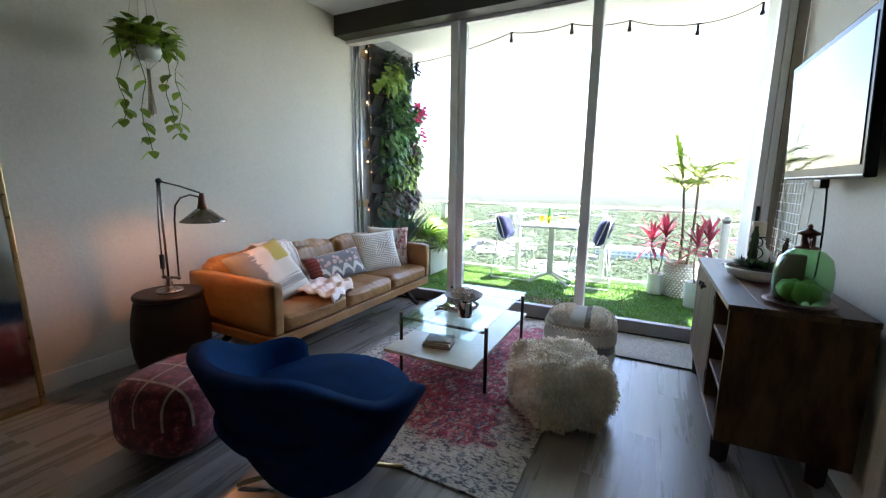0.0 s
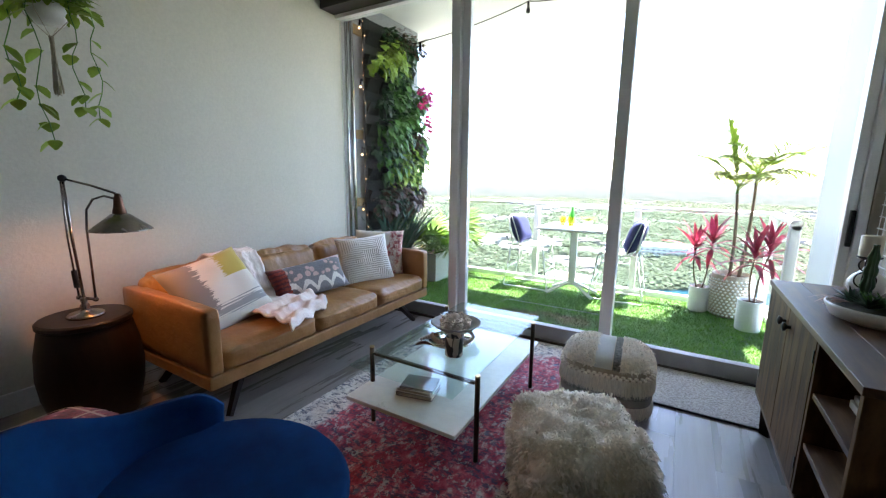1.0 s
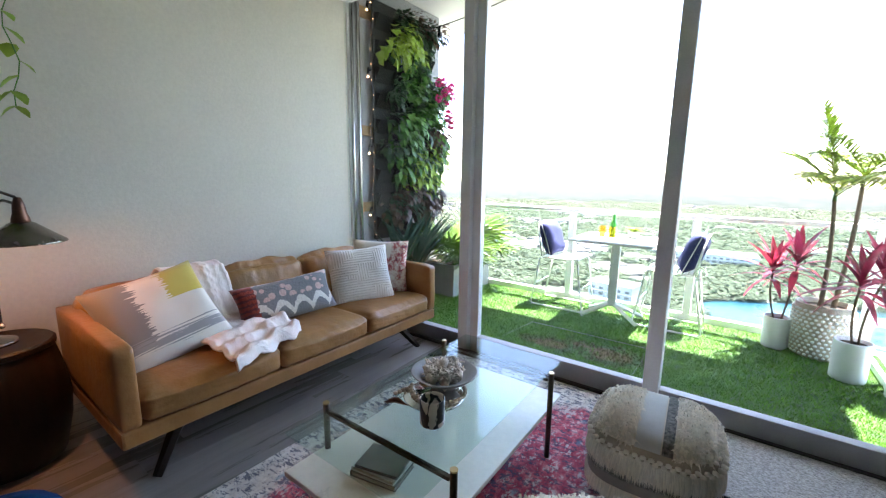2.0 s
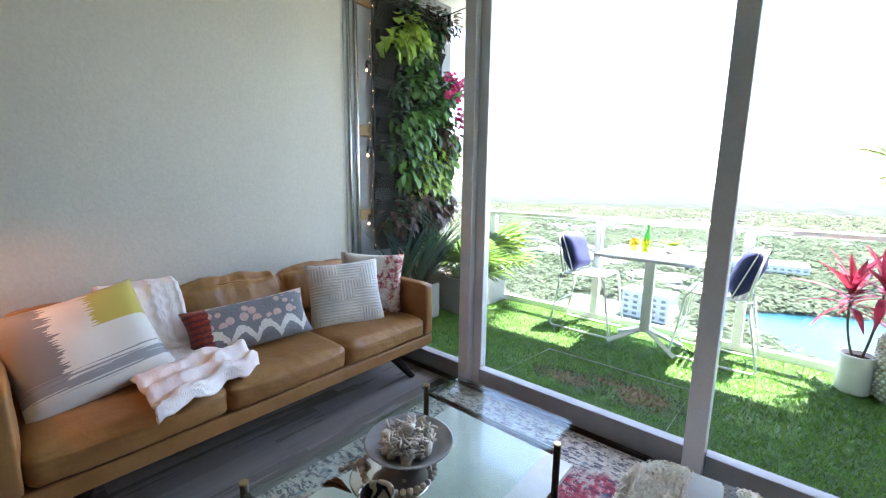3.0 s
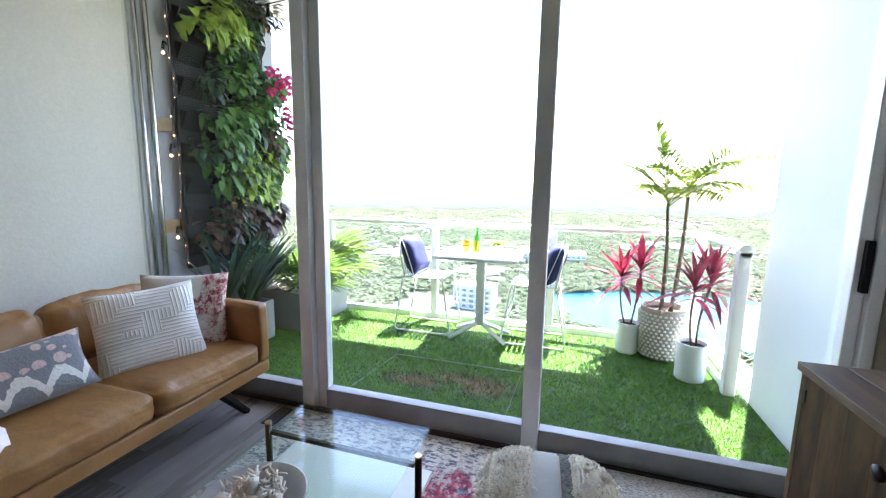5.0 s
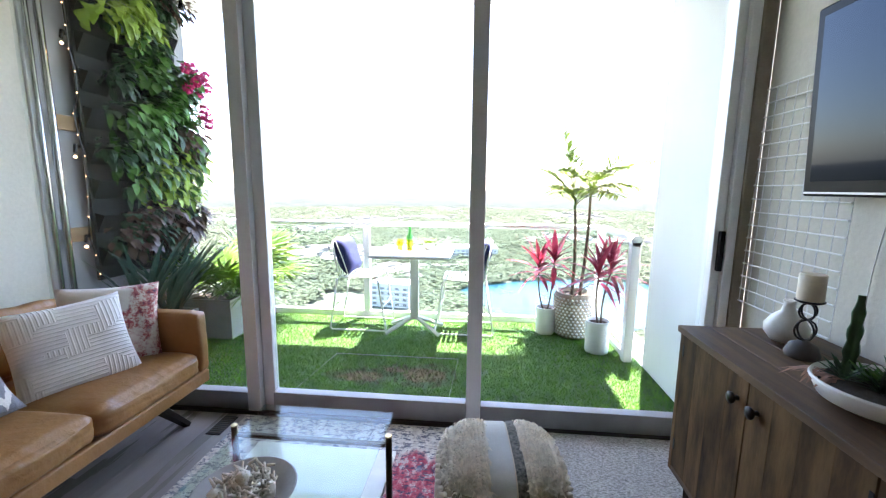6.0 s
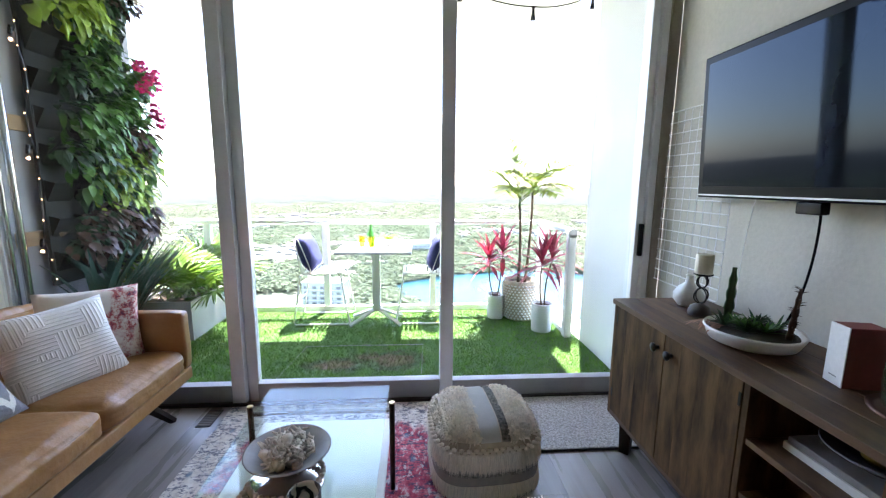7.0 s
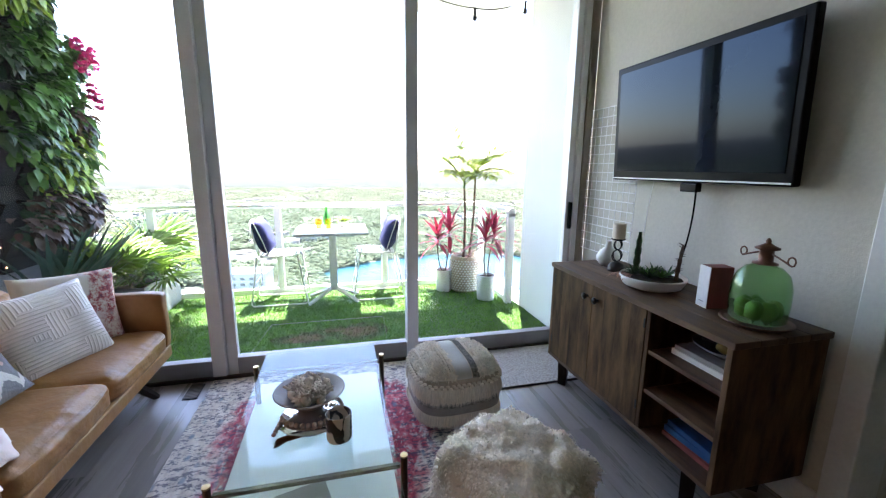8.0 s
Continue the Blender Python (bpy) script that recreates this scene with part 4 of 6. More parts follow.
# ---- coffee table ----
table = thing("coffee_table", -0.985, 3.2, 0.012, 0, "two-tier coffee table with a glass top and bronze legs", "coffee table")
g = part("tabletop", box(-0.305, -0.625, 0.428, 0.305, 0.625, 0.438, 0.002), M_TABLEGLASS, table, "clear glass top")
g.visible_shadow = False
part("shelf", box(-0.345, -0.615, 0.225, 0.315, 0.625, 0.247, 0.003), M_MARBLE, table, "cream lacquered lower shelf")
for x in (-0.325, 0.33):
    for y in (-0.42, 0.42):
        part("leg", tube([(x, y, 0.0), (x, y, 0.452)], 0.013, 14), M_BRONZE, table, "dark bronze leg", True)
        part("cap", lathe([(0, 0.4525), (0.014, 0.453), (0.014, 0.459), (0, 0.4595)], 14, centre=(x, y)), M_BRASS, table, "brass leg cap")
for y in (-0.42, 0.42):
    part("crossbar", box(-0.31, y - 0.009, 0.41, 0.315, y + 0.009, 0.426, 0.002), M_BRONZE, table, "bronze cross bar")
TT = 0.4515

# bowl, coral, beads, mug, tray and books
tray = tagged(obj("glass_tray", lathe([(0, TT), (0.13, TT), (0.135, TT + 0.006), (0.13, TT + 0.01), (0, TT + 0.008)], 40), M_MIRROR, True), "round mirrored tray on the glass table", "tray")
tray.matrix_basis = pose(-1.0, 3.12, 0)
bowl = tagged(obj("bowl", lathe([(0, 0.0), (0.058, 0.0), (0.062, 0.012), (0.108, 0.038), (0.153, 0.072), (0.147, 0.075), (0.104, 0.045), (0.055, 0.022), (0, 0.018)], 48), surface("grey_stoneware", (0.27, 0.25, 0.235), (0.38, 0.36, 0.34), 0.6, scale=8, fine=70, bump=0.1), True), "shallow grey stoneware bowl filled with coral", "bowl")
bowl.matrix_basis = pose(-1.01, 3.21, TT + 0.012)
rc = random.Random(3)
coral = bmesh.new()
for i in range(64):
    a, r = rc.uniform(0, 6.28), rc.uniform(0.0, 0.075)
    ball(rc.uniform(0.012, 0.024), r * math.cos(a), r * math.sin(a), 0.03 + rc.uniform(0, 0.055) * (1.2 - r * 8), sub=1, rough=0.9, bm=coral)
for i in range(210):
    a, r, e = rc.uniform(0, 6.28), rc.uniform(0.02, 0.08), rc.uniform(0, 6.28)
    p = Vector((r * math.cos(a), r * math.sin(a), rc.uniform(0.05, 0.085)))
    tube([p, p + Vector((0.024 * math.cos(e), 0.024 * math.sin(e), rc.uniform(0.0, 0.024)))], 0.0055, 5, coral, taper=0.6)
o = tagged(obj("coral", coral, M_CORAL, True), "cream and tan dried coral pieces heaped in the bowl", "coral", "", "stuff")
o.matrix_basis = pose(-1.01, 3.21, TT + 0.012) @ Matrix.Scale(1.12, 4)
path = [(-1.0 + 0.125 * math.sin(i * 0.19 - 1.2), 3.15 - 0.115 * math.cos(i * 0.19 - 1.2), TT + 0.022) for i in range(24)] + [(-1.12 - 0.004 * i, 3.1 - 0.02 * i, TT + 0.013) for i in range(5)]
garland = thing("bead_garland", 0, 0, 0, 0, "wooden bead garland with a brown tassel", "beads")
first_bead = None
for x, y, z in path:
    if first_bead is None:
        first_bead = part("bead", ball(0.0115, sub=1), M_BEADS, garland, "", True, pose(x, y, z))
    else:
        share(first_bead, garland, pose(x, y, z))
tassel = Leaves()
for i in range(160):
    e = rc.uniform(-0.3, 0.3)
    tassel.blade((-1.03, 2.98, TT + 0.012), (-1.03 - 0.1 * math.cos(e), 2.98 - 0.02 + 0.1 * math.sin(e), TT + 0.004 + rc.uniform(0, 0.012)), 0.004)
tassel.mesh("tassel", surface("brown_thread", (0.12, 0.045, 0.02), (0.2, 0.08, 0.035), 0.9, bump=0.0, island=0.3), garland, "brown thread tassel")
mug = thing("mug", -0.885, 2.96, TT, 0, "black and white marbled ceramic tumbler", "mug")


def marbled(nt, link, vec):
    n = node(nt, "ShaderNodeTexNoise", Scale=11.0, Detail=2.0, Distortion=1.2)
    link(vec, n.inputs["Vector"])
    return ramp(nt, n.outputs["Fac"], [(0.44, (0.02, 0.018, 0.016)), (0.47, (0.7, 0.62, 0.52))], link), None


part("body", lathe([(0, 0), (0.045, 0), (0.049, 0.006), (0.05, 0.108), (0.047, 0.11), (0.045, 0.1), (0.044, 0.012), (0, 0.01)], 32), cloth("marbled_glaze", marbled, 0.3, strength=0.0), mug, "", True)


def book(name, x, y, z, w, d, h, rz, cover, label):
    t = thing(name, x, y, z, rz, label, "book", "stacked books")
    part("pages", box(-w / 2 + 0.004, -d / 2 + 0.004, 0.0031, w / 2 - 0.004, d / 2 - 0.004, h - 0.0031), M_PAGES, t)
    part("cover", box(-w / 2, -d / 2, 0, w / 2, d / 2, 0.003, 0.0008, 1), cover, t)
    part("cover", box(-w / 2, -d / 2, h - 0.003, w / 2, d / 2, h, 0.0008, 1), cover, t)
    part("spine", box(-w / 2 - 0.003, -d / 2, 0.0002, -w / 2 - 0.0003, d / 2, h - 0.0002, 0.0008, 1), cover, t)
    return t


M_GREYCOVER = surface("grey_cover", (0.2, 0.19, 0.18), (0.32, 0.3, 0.28), 0.5, scale=7, fine=90, bump=0.1)
book("book", -1.02, 2.82, 0.26, 0.2, 0.15, 0.022, 12, M_GREYCOVER, "grey hardback book on the table's lower shelf")
book("book", -1.02, 2.82, 0.2825, 0.19, 0.145, 0.018, 10, M_PAPER, "cream hardback book on top of another")
book("book", -1.015, 2.825, 0.301, 0.18, 0.14, 0.012, 15, M_GREYCOVER, "thin grey book on top of the pile")

# ---- poufs ----
M_BAND = surface("woven_band", (0.7, 0.69, 0.66), (0.82, 0.81, 0.78), 0.95, scale=10, fine=200, bump=0.5, stretch=(1, 1, 3))
M_DARKBAND = surface("charcoal_weave", (0.06, 0.06, 0.06), (0.45, 0.42, 0.37), 0.95, scale=70, fine=160, bump=0.5)
M_GREYBAND = surface("taupe_weave", (0.3, 0.27, 0.23), (0.42, 0.38, 0.33), 0.95, scale=12, fine=160, bump=0.5)
M_SANDBAND = surface("sand_weave", (0.44, 0.36, 0.26), (0.58, 0.5, 0.39), 0.95, scale=12, fine=160, bump=0.5)


def cubish(w, h, power=4.5, n=14):
    """A soft square pouf body standing on z = 0."""
    b = bmesh.new()
    bmesh.ops.create_cube(b, size=2.0)
    bmesh.ops.subdivide_edges(b, edges=b.edges[:], cuts=n, use_grid_fill=True)
    for v in b.verts:
        u = v.co
        k = (abs(u.x) ** power + abs(u.y) ** power + abs(u.z) ** power) ** (1 / power)
        v.co = Vector((u.x / k * w / 2, u.y / k * w / 2, h / 2 + u.z / k * h / 2)) * 1.0
        v.co += v.co.normalized() * 0.008 * noise.noise(v.co * 9)
        v.co.z = max(0.0, v.co.z)
    return b


def body_point(rs, w, h, power=4.5):
    while True:
        u = Vector((rs.gauss(0, 1), rs.gauss(0, 1), rs.gauss(0, 1))).normalized()
        k = (abs(u.x) ** power + abs(u.y) ** power + abs(u.z) ** power) ** (1 / power)
        p = Vector((u.x / k * w / 2, u.y / k * w / 2, u.z / k * h / 2))
        n = Vector((abs(u.x) ** (power - 1) * (1 if u.x > 0 else -1), abs(u.y) ** (power - 1) * (1 if u.y > 0 else -1), abs(u.z) ** (power - 1) * (1 if u.z > 0 else -1))).normalized()
        if p.z > -h / 2 + 0.015:
            return p + Vector((0, 0, h / 2)), n


def strand(lv, p, way, n, length, width, rs):
    droop = Vector((0, 0, -1))
    d = (way + n * 0.5).normalized()
    q = p + d * length * 0.5
    r = q + (d * 0.5 + droop * 0.55 - n * 0.15).normalized() * length * 0.5
    s = d.cross(n)
    s = (s if s.length > 0.01 else Vector((1, 0, 0))).normalized() * width / 2
    k = len(lv.v)
    lv.v += [p - s, p + s, q + s * 0.9, q - s * 0.9, r]
    lv.f += [(k, k + 1, k + 2, k + 3), (k + 3, k + 2, k + 4)]


shag = thing("shaggy_pouf", -0.19, 2.83, 0.001, 30, "cream shaggy wool pouf with fleecy ridges", "pouf", "poufs")
bm = cubish(0.53, 0.39, 4.0, n=24)
for v in bm.verts:                    # matted lumps
    if v.co.z > 0.01:
        v.co += v.co.normalized() * 0.04 * (noise.noise(v.co * 10) + 0.2)
part("body", bm, M_WOOL, shag, "", True)
rs, lv = random.Random(8), Leaves()
for i in range(30000):
    p, n = body_point(rs, 0.53, 0.39, 4.0)
    clump = noise.noise(p * 10) + 0.25 * noise.noise(p * 30)
    band = math.sin(p.z * 42 + 2 * noise.noise(p * 4))
    top = p.z > 0.33
    if not top and band < -0.1 and rs.random() < 0.75:
        continue
    if clump < -0.12 and rs.random() < 0.6:
        continue
    e = Vector((rs.uniform(-1, 1), rs.uniform(-1, 1), rs.uniform(-1, 0.4)))
    p = p + n * 0.036 * (noise.noise(p * 10) + 0.2)
    strand(lv, p, e, n * 0.6, rs.uniform(0.014, 0.032) * (1.2 + clump), rs.uniform(0.006, 0.012), rs)
lv.mesh("fleece", M_TUFT, shag, "long cream wool tufts", "stuff")

KW, KH, KP = 0.52, 0.38, 3.5
knit = thing("woven_pouf", -0.2, 3.745, 0.001, 4, "cream woven pouf with braids, fringe and a grey stripe", "pouf", "poufs")
part("body", cubish(KW, KH, KP), M_WOOL, knit, "", True)


def over_band(x0, x1, lift, w=KW, h=KH, power=KP, lo=0.2):
    """A strip that lies over the top of the pouf from front to back."""
    b = bmesh.new()
    rows = []
    for i in range(41):
        a = math.pi * (lo + (1 - 2 * lo) * i / 40)
        row = []
        for x in (x0, (x0 + x1) / 2, x1):
            u = Vector((2 * x / w, -math.cos(a), math.sin(a) * 1.0))
            k = (abs(u.y) ** power + abs(u.z) ** power) ** (1 / power)
            f = (1 - abs(u.x) ** power) ** (1 / power)
            row.append(b.verts.new((x, u.y / k * f * (w / 2 + lift), h / 2 + u.z / k * f * (h / 2 + lift))))
        rows.append(row)
    for p, q in zip(rows, rows[1:]):
        for j in range(2):
            b.faces.new((p[j], p[j + 1], q[j + 1], q[j]))
    bmesh.ops.solidify(b, geom=b.faces[:], thickness=0.006)
    bmesh.ops.recalc_face_normals(b, faces=b.faces[:])
    return b


part("stripe", over_band(-0.06, 0.035, 0.008), M_BAND, knit, "pale grey woven stripe")
part("stripe", over_band(0.04, 0.08, 0.009), M_DARKBAND, knit, "black and white flecked stripe")


def ring_point(a, z, out):
    """A point on the pouf's side at one height, a little proud of it."""
    u = Vector((math.cos(a), math.sin(a)))
    k = (abs(u.x) ** KP + abs(u.y) ** KP) ** (1 / KP)
    f = (1 - abs((z - KH / 2) / (KH / 2)) ** KP) ** (1 / KP)
    return Vector((u.x / k * f * (KW / 2 + out), u.y / k * f * (KW / 2 + out), z))


for z, half, m, lab in ((0.3, 0.022, M_SANDBAND, "sand woven band"), (0.182, 0.02, M_DARKBAND, "charcoal flecked band"), (0.14, 0.024, M_GREYBAND, "taupe woven band"), (0.045, 0.02, M_DARKBAND, "charcoal flecked band")):
    b = bmesh.new()
    rows = [[b.verts.new(ring_point(2 * math.pi * i / 72, z + dz, 0.007)) for i in range(72)] for dz in (-half, -half / 3, half / 3, half)]
    for p, q in zip(rows, rows[1:]):
        for i in range(72):
            b.faces.new((p[i], p[(i + 1) % 72], q[(i + 1) % 72], q[i]))
    part("band", b, m, knit, lab, True)
rope = bmesh.new()
for i in range(110):                  # plaited rope round the rim
    a = 2 * math.pi * i / 110
    c = ring_point(a, 0.29 + (0.006 if i % 2 else -0.006), 0.014)
    ball(0.011, c.x, c.y, c.z, 1.2, 1.2, 0.9, 1, 0, rope)
tagged(part("rope", rope, M_TUFT, knit, "plaited cream rope round the rim", True), "plaited cream rope round the rim", "", "", "stuff")
rs, lv = random.Random(9), Leaves()
for i in range(26000):
    p, n = body_point(rs, KW, KH, KP)
    if p.z > 0.315:
        if -0.07 < p.x < 0.09 or noise.noise(Vector((p.x * 22, p.y * 12, 3))) < -0.22:
            continue
        e = Vector((rs.uniform(-1, 1), rs.uniform(-1, 1), 0.3))
        strand(lv, p, e, n * 1.2, rs.uniform(0.028, 0.058), rs.uniform(0.007, 0.013), rs)
for i in range(5200):                 # two rows of hanging fringe
    a = rs.uniform(0, 2 * math.pi)
    for z, long in ((0.27, 0.085), (0.112, 0.065)):
        p = ring_point(a, z + rs.uniform(-0.012, 0.006), 0.008)
        n = Vector((math.cos(a), math.sin(a), 0))
        strand(lv, p, Vector((rs.uniform(-0.12, 0.12), rs.uniform(-0.12, 0.12), -1)), n * 0.35, long * rs.uniform(0.65, 1.1), 0.006, rs)
lv.mesh("fringe", M_TUFT, knit, "cream wool fringe", "stuff")
for x in (-0.205, -0.095, 0.115, 0.215):
    braid = bmesh.new()
    for i in range(64):
        a = math.pi * (0.24 + 0.52 * i / 63)
        u = Vector((2 * x / KW, -math.cos(a), math.sin(a)))
        k = (abs(u.y) ** KP + abs(u.z) ** KP) ** (1 / KP)
        f = (1 - abs(u.x) ** KP) ** (1 / KP)
        ball(0.0105, x + (0.008 if i % 2 else -0.008), u.y / k * f * (KW / 2 + 0.008), KH / 2 + u.z / k * f * (KH / 2 + 0.012), sub=1, bm=braid)
    part("braid", braid, M_TUFT, knit, "raised wool braid", True)

plaid = thing("plaid_pouf", -1.94, 1.585, 0.001, 12, "crimson and blush woven square pouf", "pouf", "poufs")
part("body", cubish(0.52, 0.41, 3.6), M_PLAID, plaid, "", True)
M_PALEBAND = surface("pale_wool_band", (0.42, 0.3, 0.22), (0.6, 0.48, 0.38), 0.95, scale=25, fine=160, bump=0.5)
for k in range(3):
    for turn in (0, 90):
        part("band", over_band(-0.17 + k * 0.16, -0.157 + k * 0.16, 0.003, 0.52, 0.41, 3.6, 0.0), M_PALEBAND, plaid, "pale woven band", at=pose(0, 0, 0, 0, 0, turn))

# ---- side table and lamp ----
stool = thing("barrel_side_table", -2.745, 2.0, 0, 0, "dark barrel-shaped wooden side table", "side table")
part("body", lathe([(0, 0), (0.19, 0), (0.2, 0.02), (0.235, 0.18), (0.245, 0.3), (0.235, 0.43), (0.21, 0.55), (0.2, 0.57)], 40), M_DARKWOOD, stool, "", True)
part("top", lathe([(0, 0.571), (0.205, 0.571), (0.215, 0.58), (0.215, 0.6), (0.205, 0.61), (0, 0.61)], 40), M_DARKWOOD, stool)

lamp = thing("table_lamp", -2.73, 2.0, 0.611, 0, "aged nickel pharmacy lamp with a metal cone shade", "lamp")
part("base", lathe([(0, 0), (0.085, 0), (0.088, 0.008), (0.08, 0.018), (0.03, 0.026), (0.018, 0.045), (0.024, 0.06), (0.014, 0.075), (0.02, 0.1), (0.012, 0.11), (0, 0.115)], 32), M_NICKEL, lamp, "", True)
bar = tube([(-0.05, -0.005, 0.1), (0.07, 0.03, 0.1)], 0.008, 10)
ball(0.014, -0.05, -0.005, 0.1, bm=bar)
ball(0.014, 0.07, 0.03, 0.1, bm=bar)
part("crossbar", bar, M_NICKEL, lamp, "", True)
part("arm", tube([(0.0, 0, 0.11), (0.03, -0.02, 0.45), (0.05, -0.03, 0.76)], 0.0075, 10), M_NICKEL, lamp, "", True)
part("arm", tube([(-0.05, -0.005, 0.11), (0.0, -0.03, 0.45), (0.04, -0.035, 0.76)], 0.005, 10), M_NICKEL, lamp, "", True)
part("weight", tube([(-0.045, -0.008, 0.16), (-0.03, -0.015, 0.26)], 0.014, 12), M_IRON, lamp, "", True)
part("joint", ball(0.02, 0.05, -0.03, 0.765), M_IRON, lamp, "", True)
part("arm", tube([(0.05, -0.03, 0.765), (0.15, 0.05, 0.73), (0.24, 0.12, 0.69)], 0.006, 10), M_NICKEL, lamp, "", True)
gn = [(0.07, 0.03, 0.1), (0.075, 0.033, 0.5), (0.085, 0.04, 0.6), (0.12, 0.06, 0.655), (0.18, 0.09, 0.675), (0.24, 0.12, 0.66)]
part("gooseneck", tube(gn, 0.006, 10), M_NICKEL, lamp, "", True)
part("socket", lathe([(0, 0.69), (0.012, 0.688), (0.02, 0.66), (0.024, 0.62), (0.03, 0.6), (0.034, 0.57), (0.0, 0.57)], 24, centre=(0.25, 0.125)), M_COPPER, lamp, "", True)
part("shade", lathe([(0.03, 0.585), (0.045, 0.578), (0.09, 0.54), (0.14, 0.5), (0.142, 0.494), (0.137, 0.494), (0.086, 0.532), (0.03, 0.572)], 40, centre=(0.25, 0.125)), M_NICKEL, lamp, "", True)
part("bulb", ball(0.028, 0.25, 0.125, 0.545), glowing("lamp_bulb", (1.0, 0.55, 0.25), 2.0), lamp, "glowing warm bulb", True)
bulb = new("lamp_light", bpy.data.lights.new("lamp_light", "POINT"))
bulb.data.energy, bulb.data.color, bulb.data.shadow_soft_size = 0.7, (1.0, 0.42, 0.16), 0.03
bulb.matrix_basis = pose(-2.48, 2.125, 0.611 + 0.5)

# ---- blue armchair ----
chair = thing("armchair", -1.05, 1.7, 0, 82, "navy velvet swivel tub chair on a brass star base", "armchair")


def tub(n=64, m=16):
    """Shell: a swept wall round the seat, high at the back, lower at the arms, open at the front (+x)."""
    b = bmesh.new()
    outer, inner = [], []
    for i in range(n + 1):
        s = 2 * i / n - 1
        off = abs(s) * 120
        a = math.pi + s * radians(120)
        k = max(0.0, min(1.0, (off - 36) / 52))
        k = k * k * (3 - 2 * k)
        rim = 0.715 - 0.165 * k - 0.01 * k * (off - 88) / 32
        end = max(0.0, (off - 108) / 12)
        rim -= 0.06 * end * end
        co, ci = [], []
        for j in range(m + 1):
            t = j / m
            flare = 0.23 + 0.27 * t ** 0.8 - 0.012 * end
            z = 0.085 + (rim - 0.085) * t
            co.append(b.verts.new((flare * math.cos(a), flare * math.sin(a), z)))
            fi = max(0.05, flare - 0.095 + 0.035 * t + 0.02 * end)
            ci.append(b.verts.new((fi * math.cos(a), fi * math.sin(a), max(z + (0.016 if j == m else 0.03 * (1 - t)), 0.14))))
        outer.append(co)
        inner.append(ci)
    for i in range(n):
        for j in range(m):
            b.faces.new((outer[i][j], outer[i + 1][j], outer[i + 1][j + 1], outer[i][j + 1]))
            b.faces.new((inner[i][j], inner[i][j + 1], inner[i + 1][j + 1], inner[i + 1][j]))
        b.faces.new((outer[i][m], outer[i + 1][m], inner[i + 1][m], inner[i][m]))
        b.faces.new((outer[i][0], inner[i][0], inner[i + 1][0], outer[i + 1][0]))
    for i in (0, n):
        for j in range(m):
            b.faces.new((outer[i][j], outer[i][j + 1], inner[i][j + 1], inner[i][j]))
    bmesh.ops.recalc_face_normals(b, faces=b.faces[:])
    return b


shell = part("shell", tub(), M_NAVY, chair, "", True)
part("underside", lathe([(0, 0.08), (0.19, 0.08), (0.22, 0.13), (0.27, 0.22), (0.33, 0.34), (0, 0.34)], 40), M_NAVY, chair, "", True)
part("seat", lathe([(0, 0.33), (0.33, 0.33), (0.4, 0.37), (0.43, 0.42), (0.41, 0.445), (0.2, 0.43), (0, 0.425)], 48), M_NAVY, chair, "thick round seat cushion", True)
part("column", tube([(0, 0, 0.05), (0, 0, 0.079)], 0.03, 16), M_BRONZE, chair, "", True)
for i in range(4):
    a = radians(45 + 90 * i)
    part("foot", tube([(0.02 * math.cos(a), 0.02 * math.sin(a), 0.075), (0.2 * math.cos(a), 0.2 * math.sin(a), 0.05), (0.38 * math.cos(a), 0.38 * math.sin(a), 0.013)], 0.014, 10, taper=0.8), M_BRASS, chair, "brass star foot", True)

# ---- leaning mirror ----
mir = thing("floor_mirror", -3.02, 0.85, 0.001, 0, "tall leaning mirror in a thin brass frame", "mirror")
lean = pose(0, 0, 0, 0, -4.5, 0)
part("glass", box(-0.006, -0.495, 0.02, 0.006, 0.495, 1.78), M_MIRROR, mir, at=lean)
for y0, y1, z0, z1 in ((-0.52, -0.496, 0.0, 1.8), (0.496, 0.52, 0.0, 1.8), (-0.495, 0.495, 0.0, 0.019), (-0.495, 0.495, 1.781, 1.8)):
    part("frame", box(-0.016, y0, z0, 0.016, y1, z1, 0.003), M_BRASS, mir, at=lean)

# ---- hanging pothos ----
hang = thing("hanging_plant", -2.835, 2.06, 2.18, 0, "golden pothos trailing from a knotted cord hanger", "plant")
part("pot", lathe([(0, -0.01), (0.06, -0.01), (0.085, 0.03), (0.095, 0.09), (0.09, 0.09), (0.08, 0.075), (0, 0.075)], 28), M_CERAMIC, hang, "white round pot", True)
cords = bmesh.new()
for i in range(4):
    a = radians(45 + 90 * i)
    tube([(0, 0, -0.08), (0.105 * math.cos(a), 0.105 * math.sin(a), 0.03), (0.11 * math.cos(a), 0.11 * math.sin(a), 0.1), (0, 0, 0.7), (0, 0, TOP - 2.18)], 0.002, 6, cords)
part("hanger", cords, M_NET, hang, "knotted cotton cords")
tas = bmesh.new()
rh = random.Random(21)
for i in range(26):
    tube([(rh.uniform(-0.008, 0.008), rh.uniform(-0.008, 0.008), -0.07), (rh.uniform(-0.02, 0.02), rh.uniform(-0.02, 0.02), -0.38 + rh.uniform(0, 0.06))], 0.0028, 4, tas)
part("tassel", tas, M_NET, hang, "cotton tassel")
vines, leaves = bmesh.new(), Leaves()
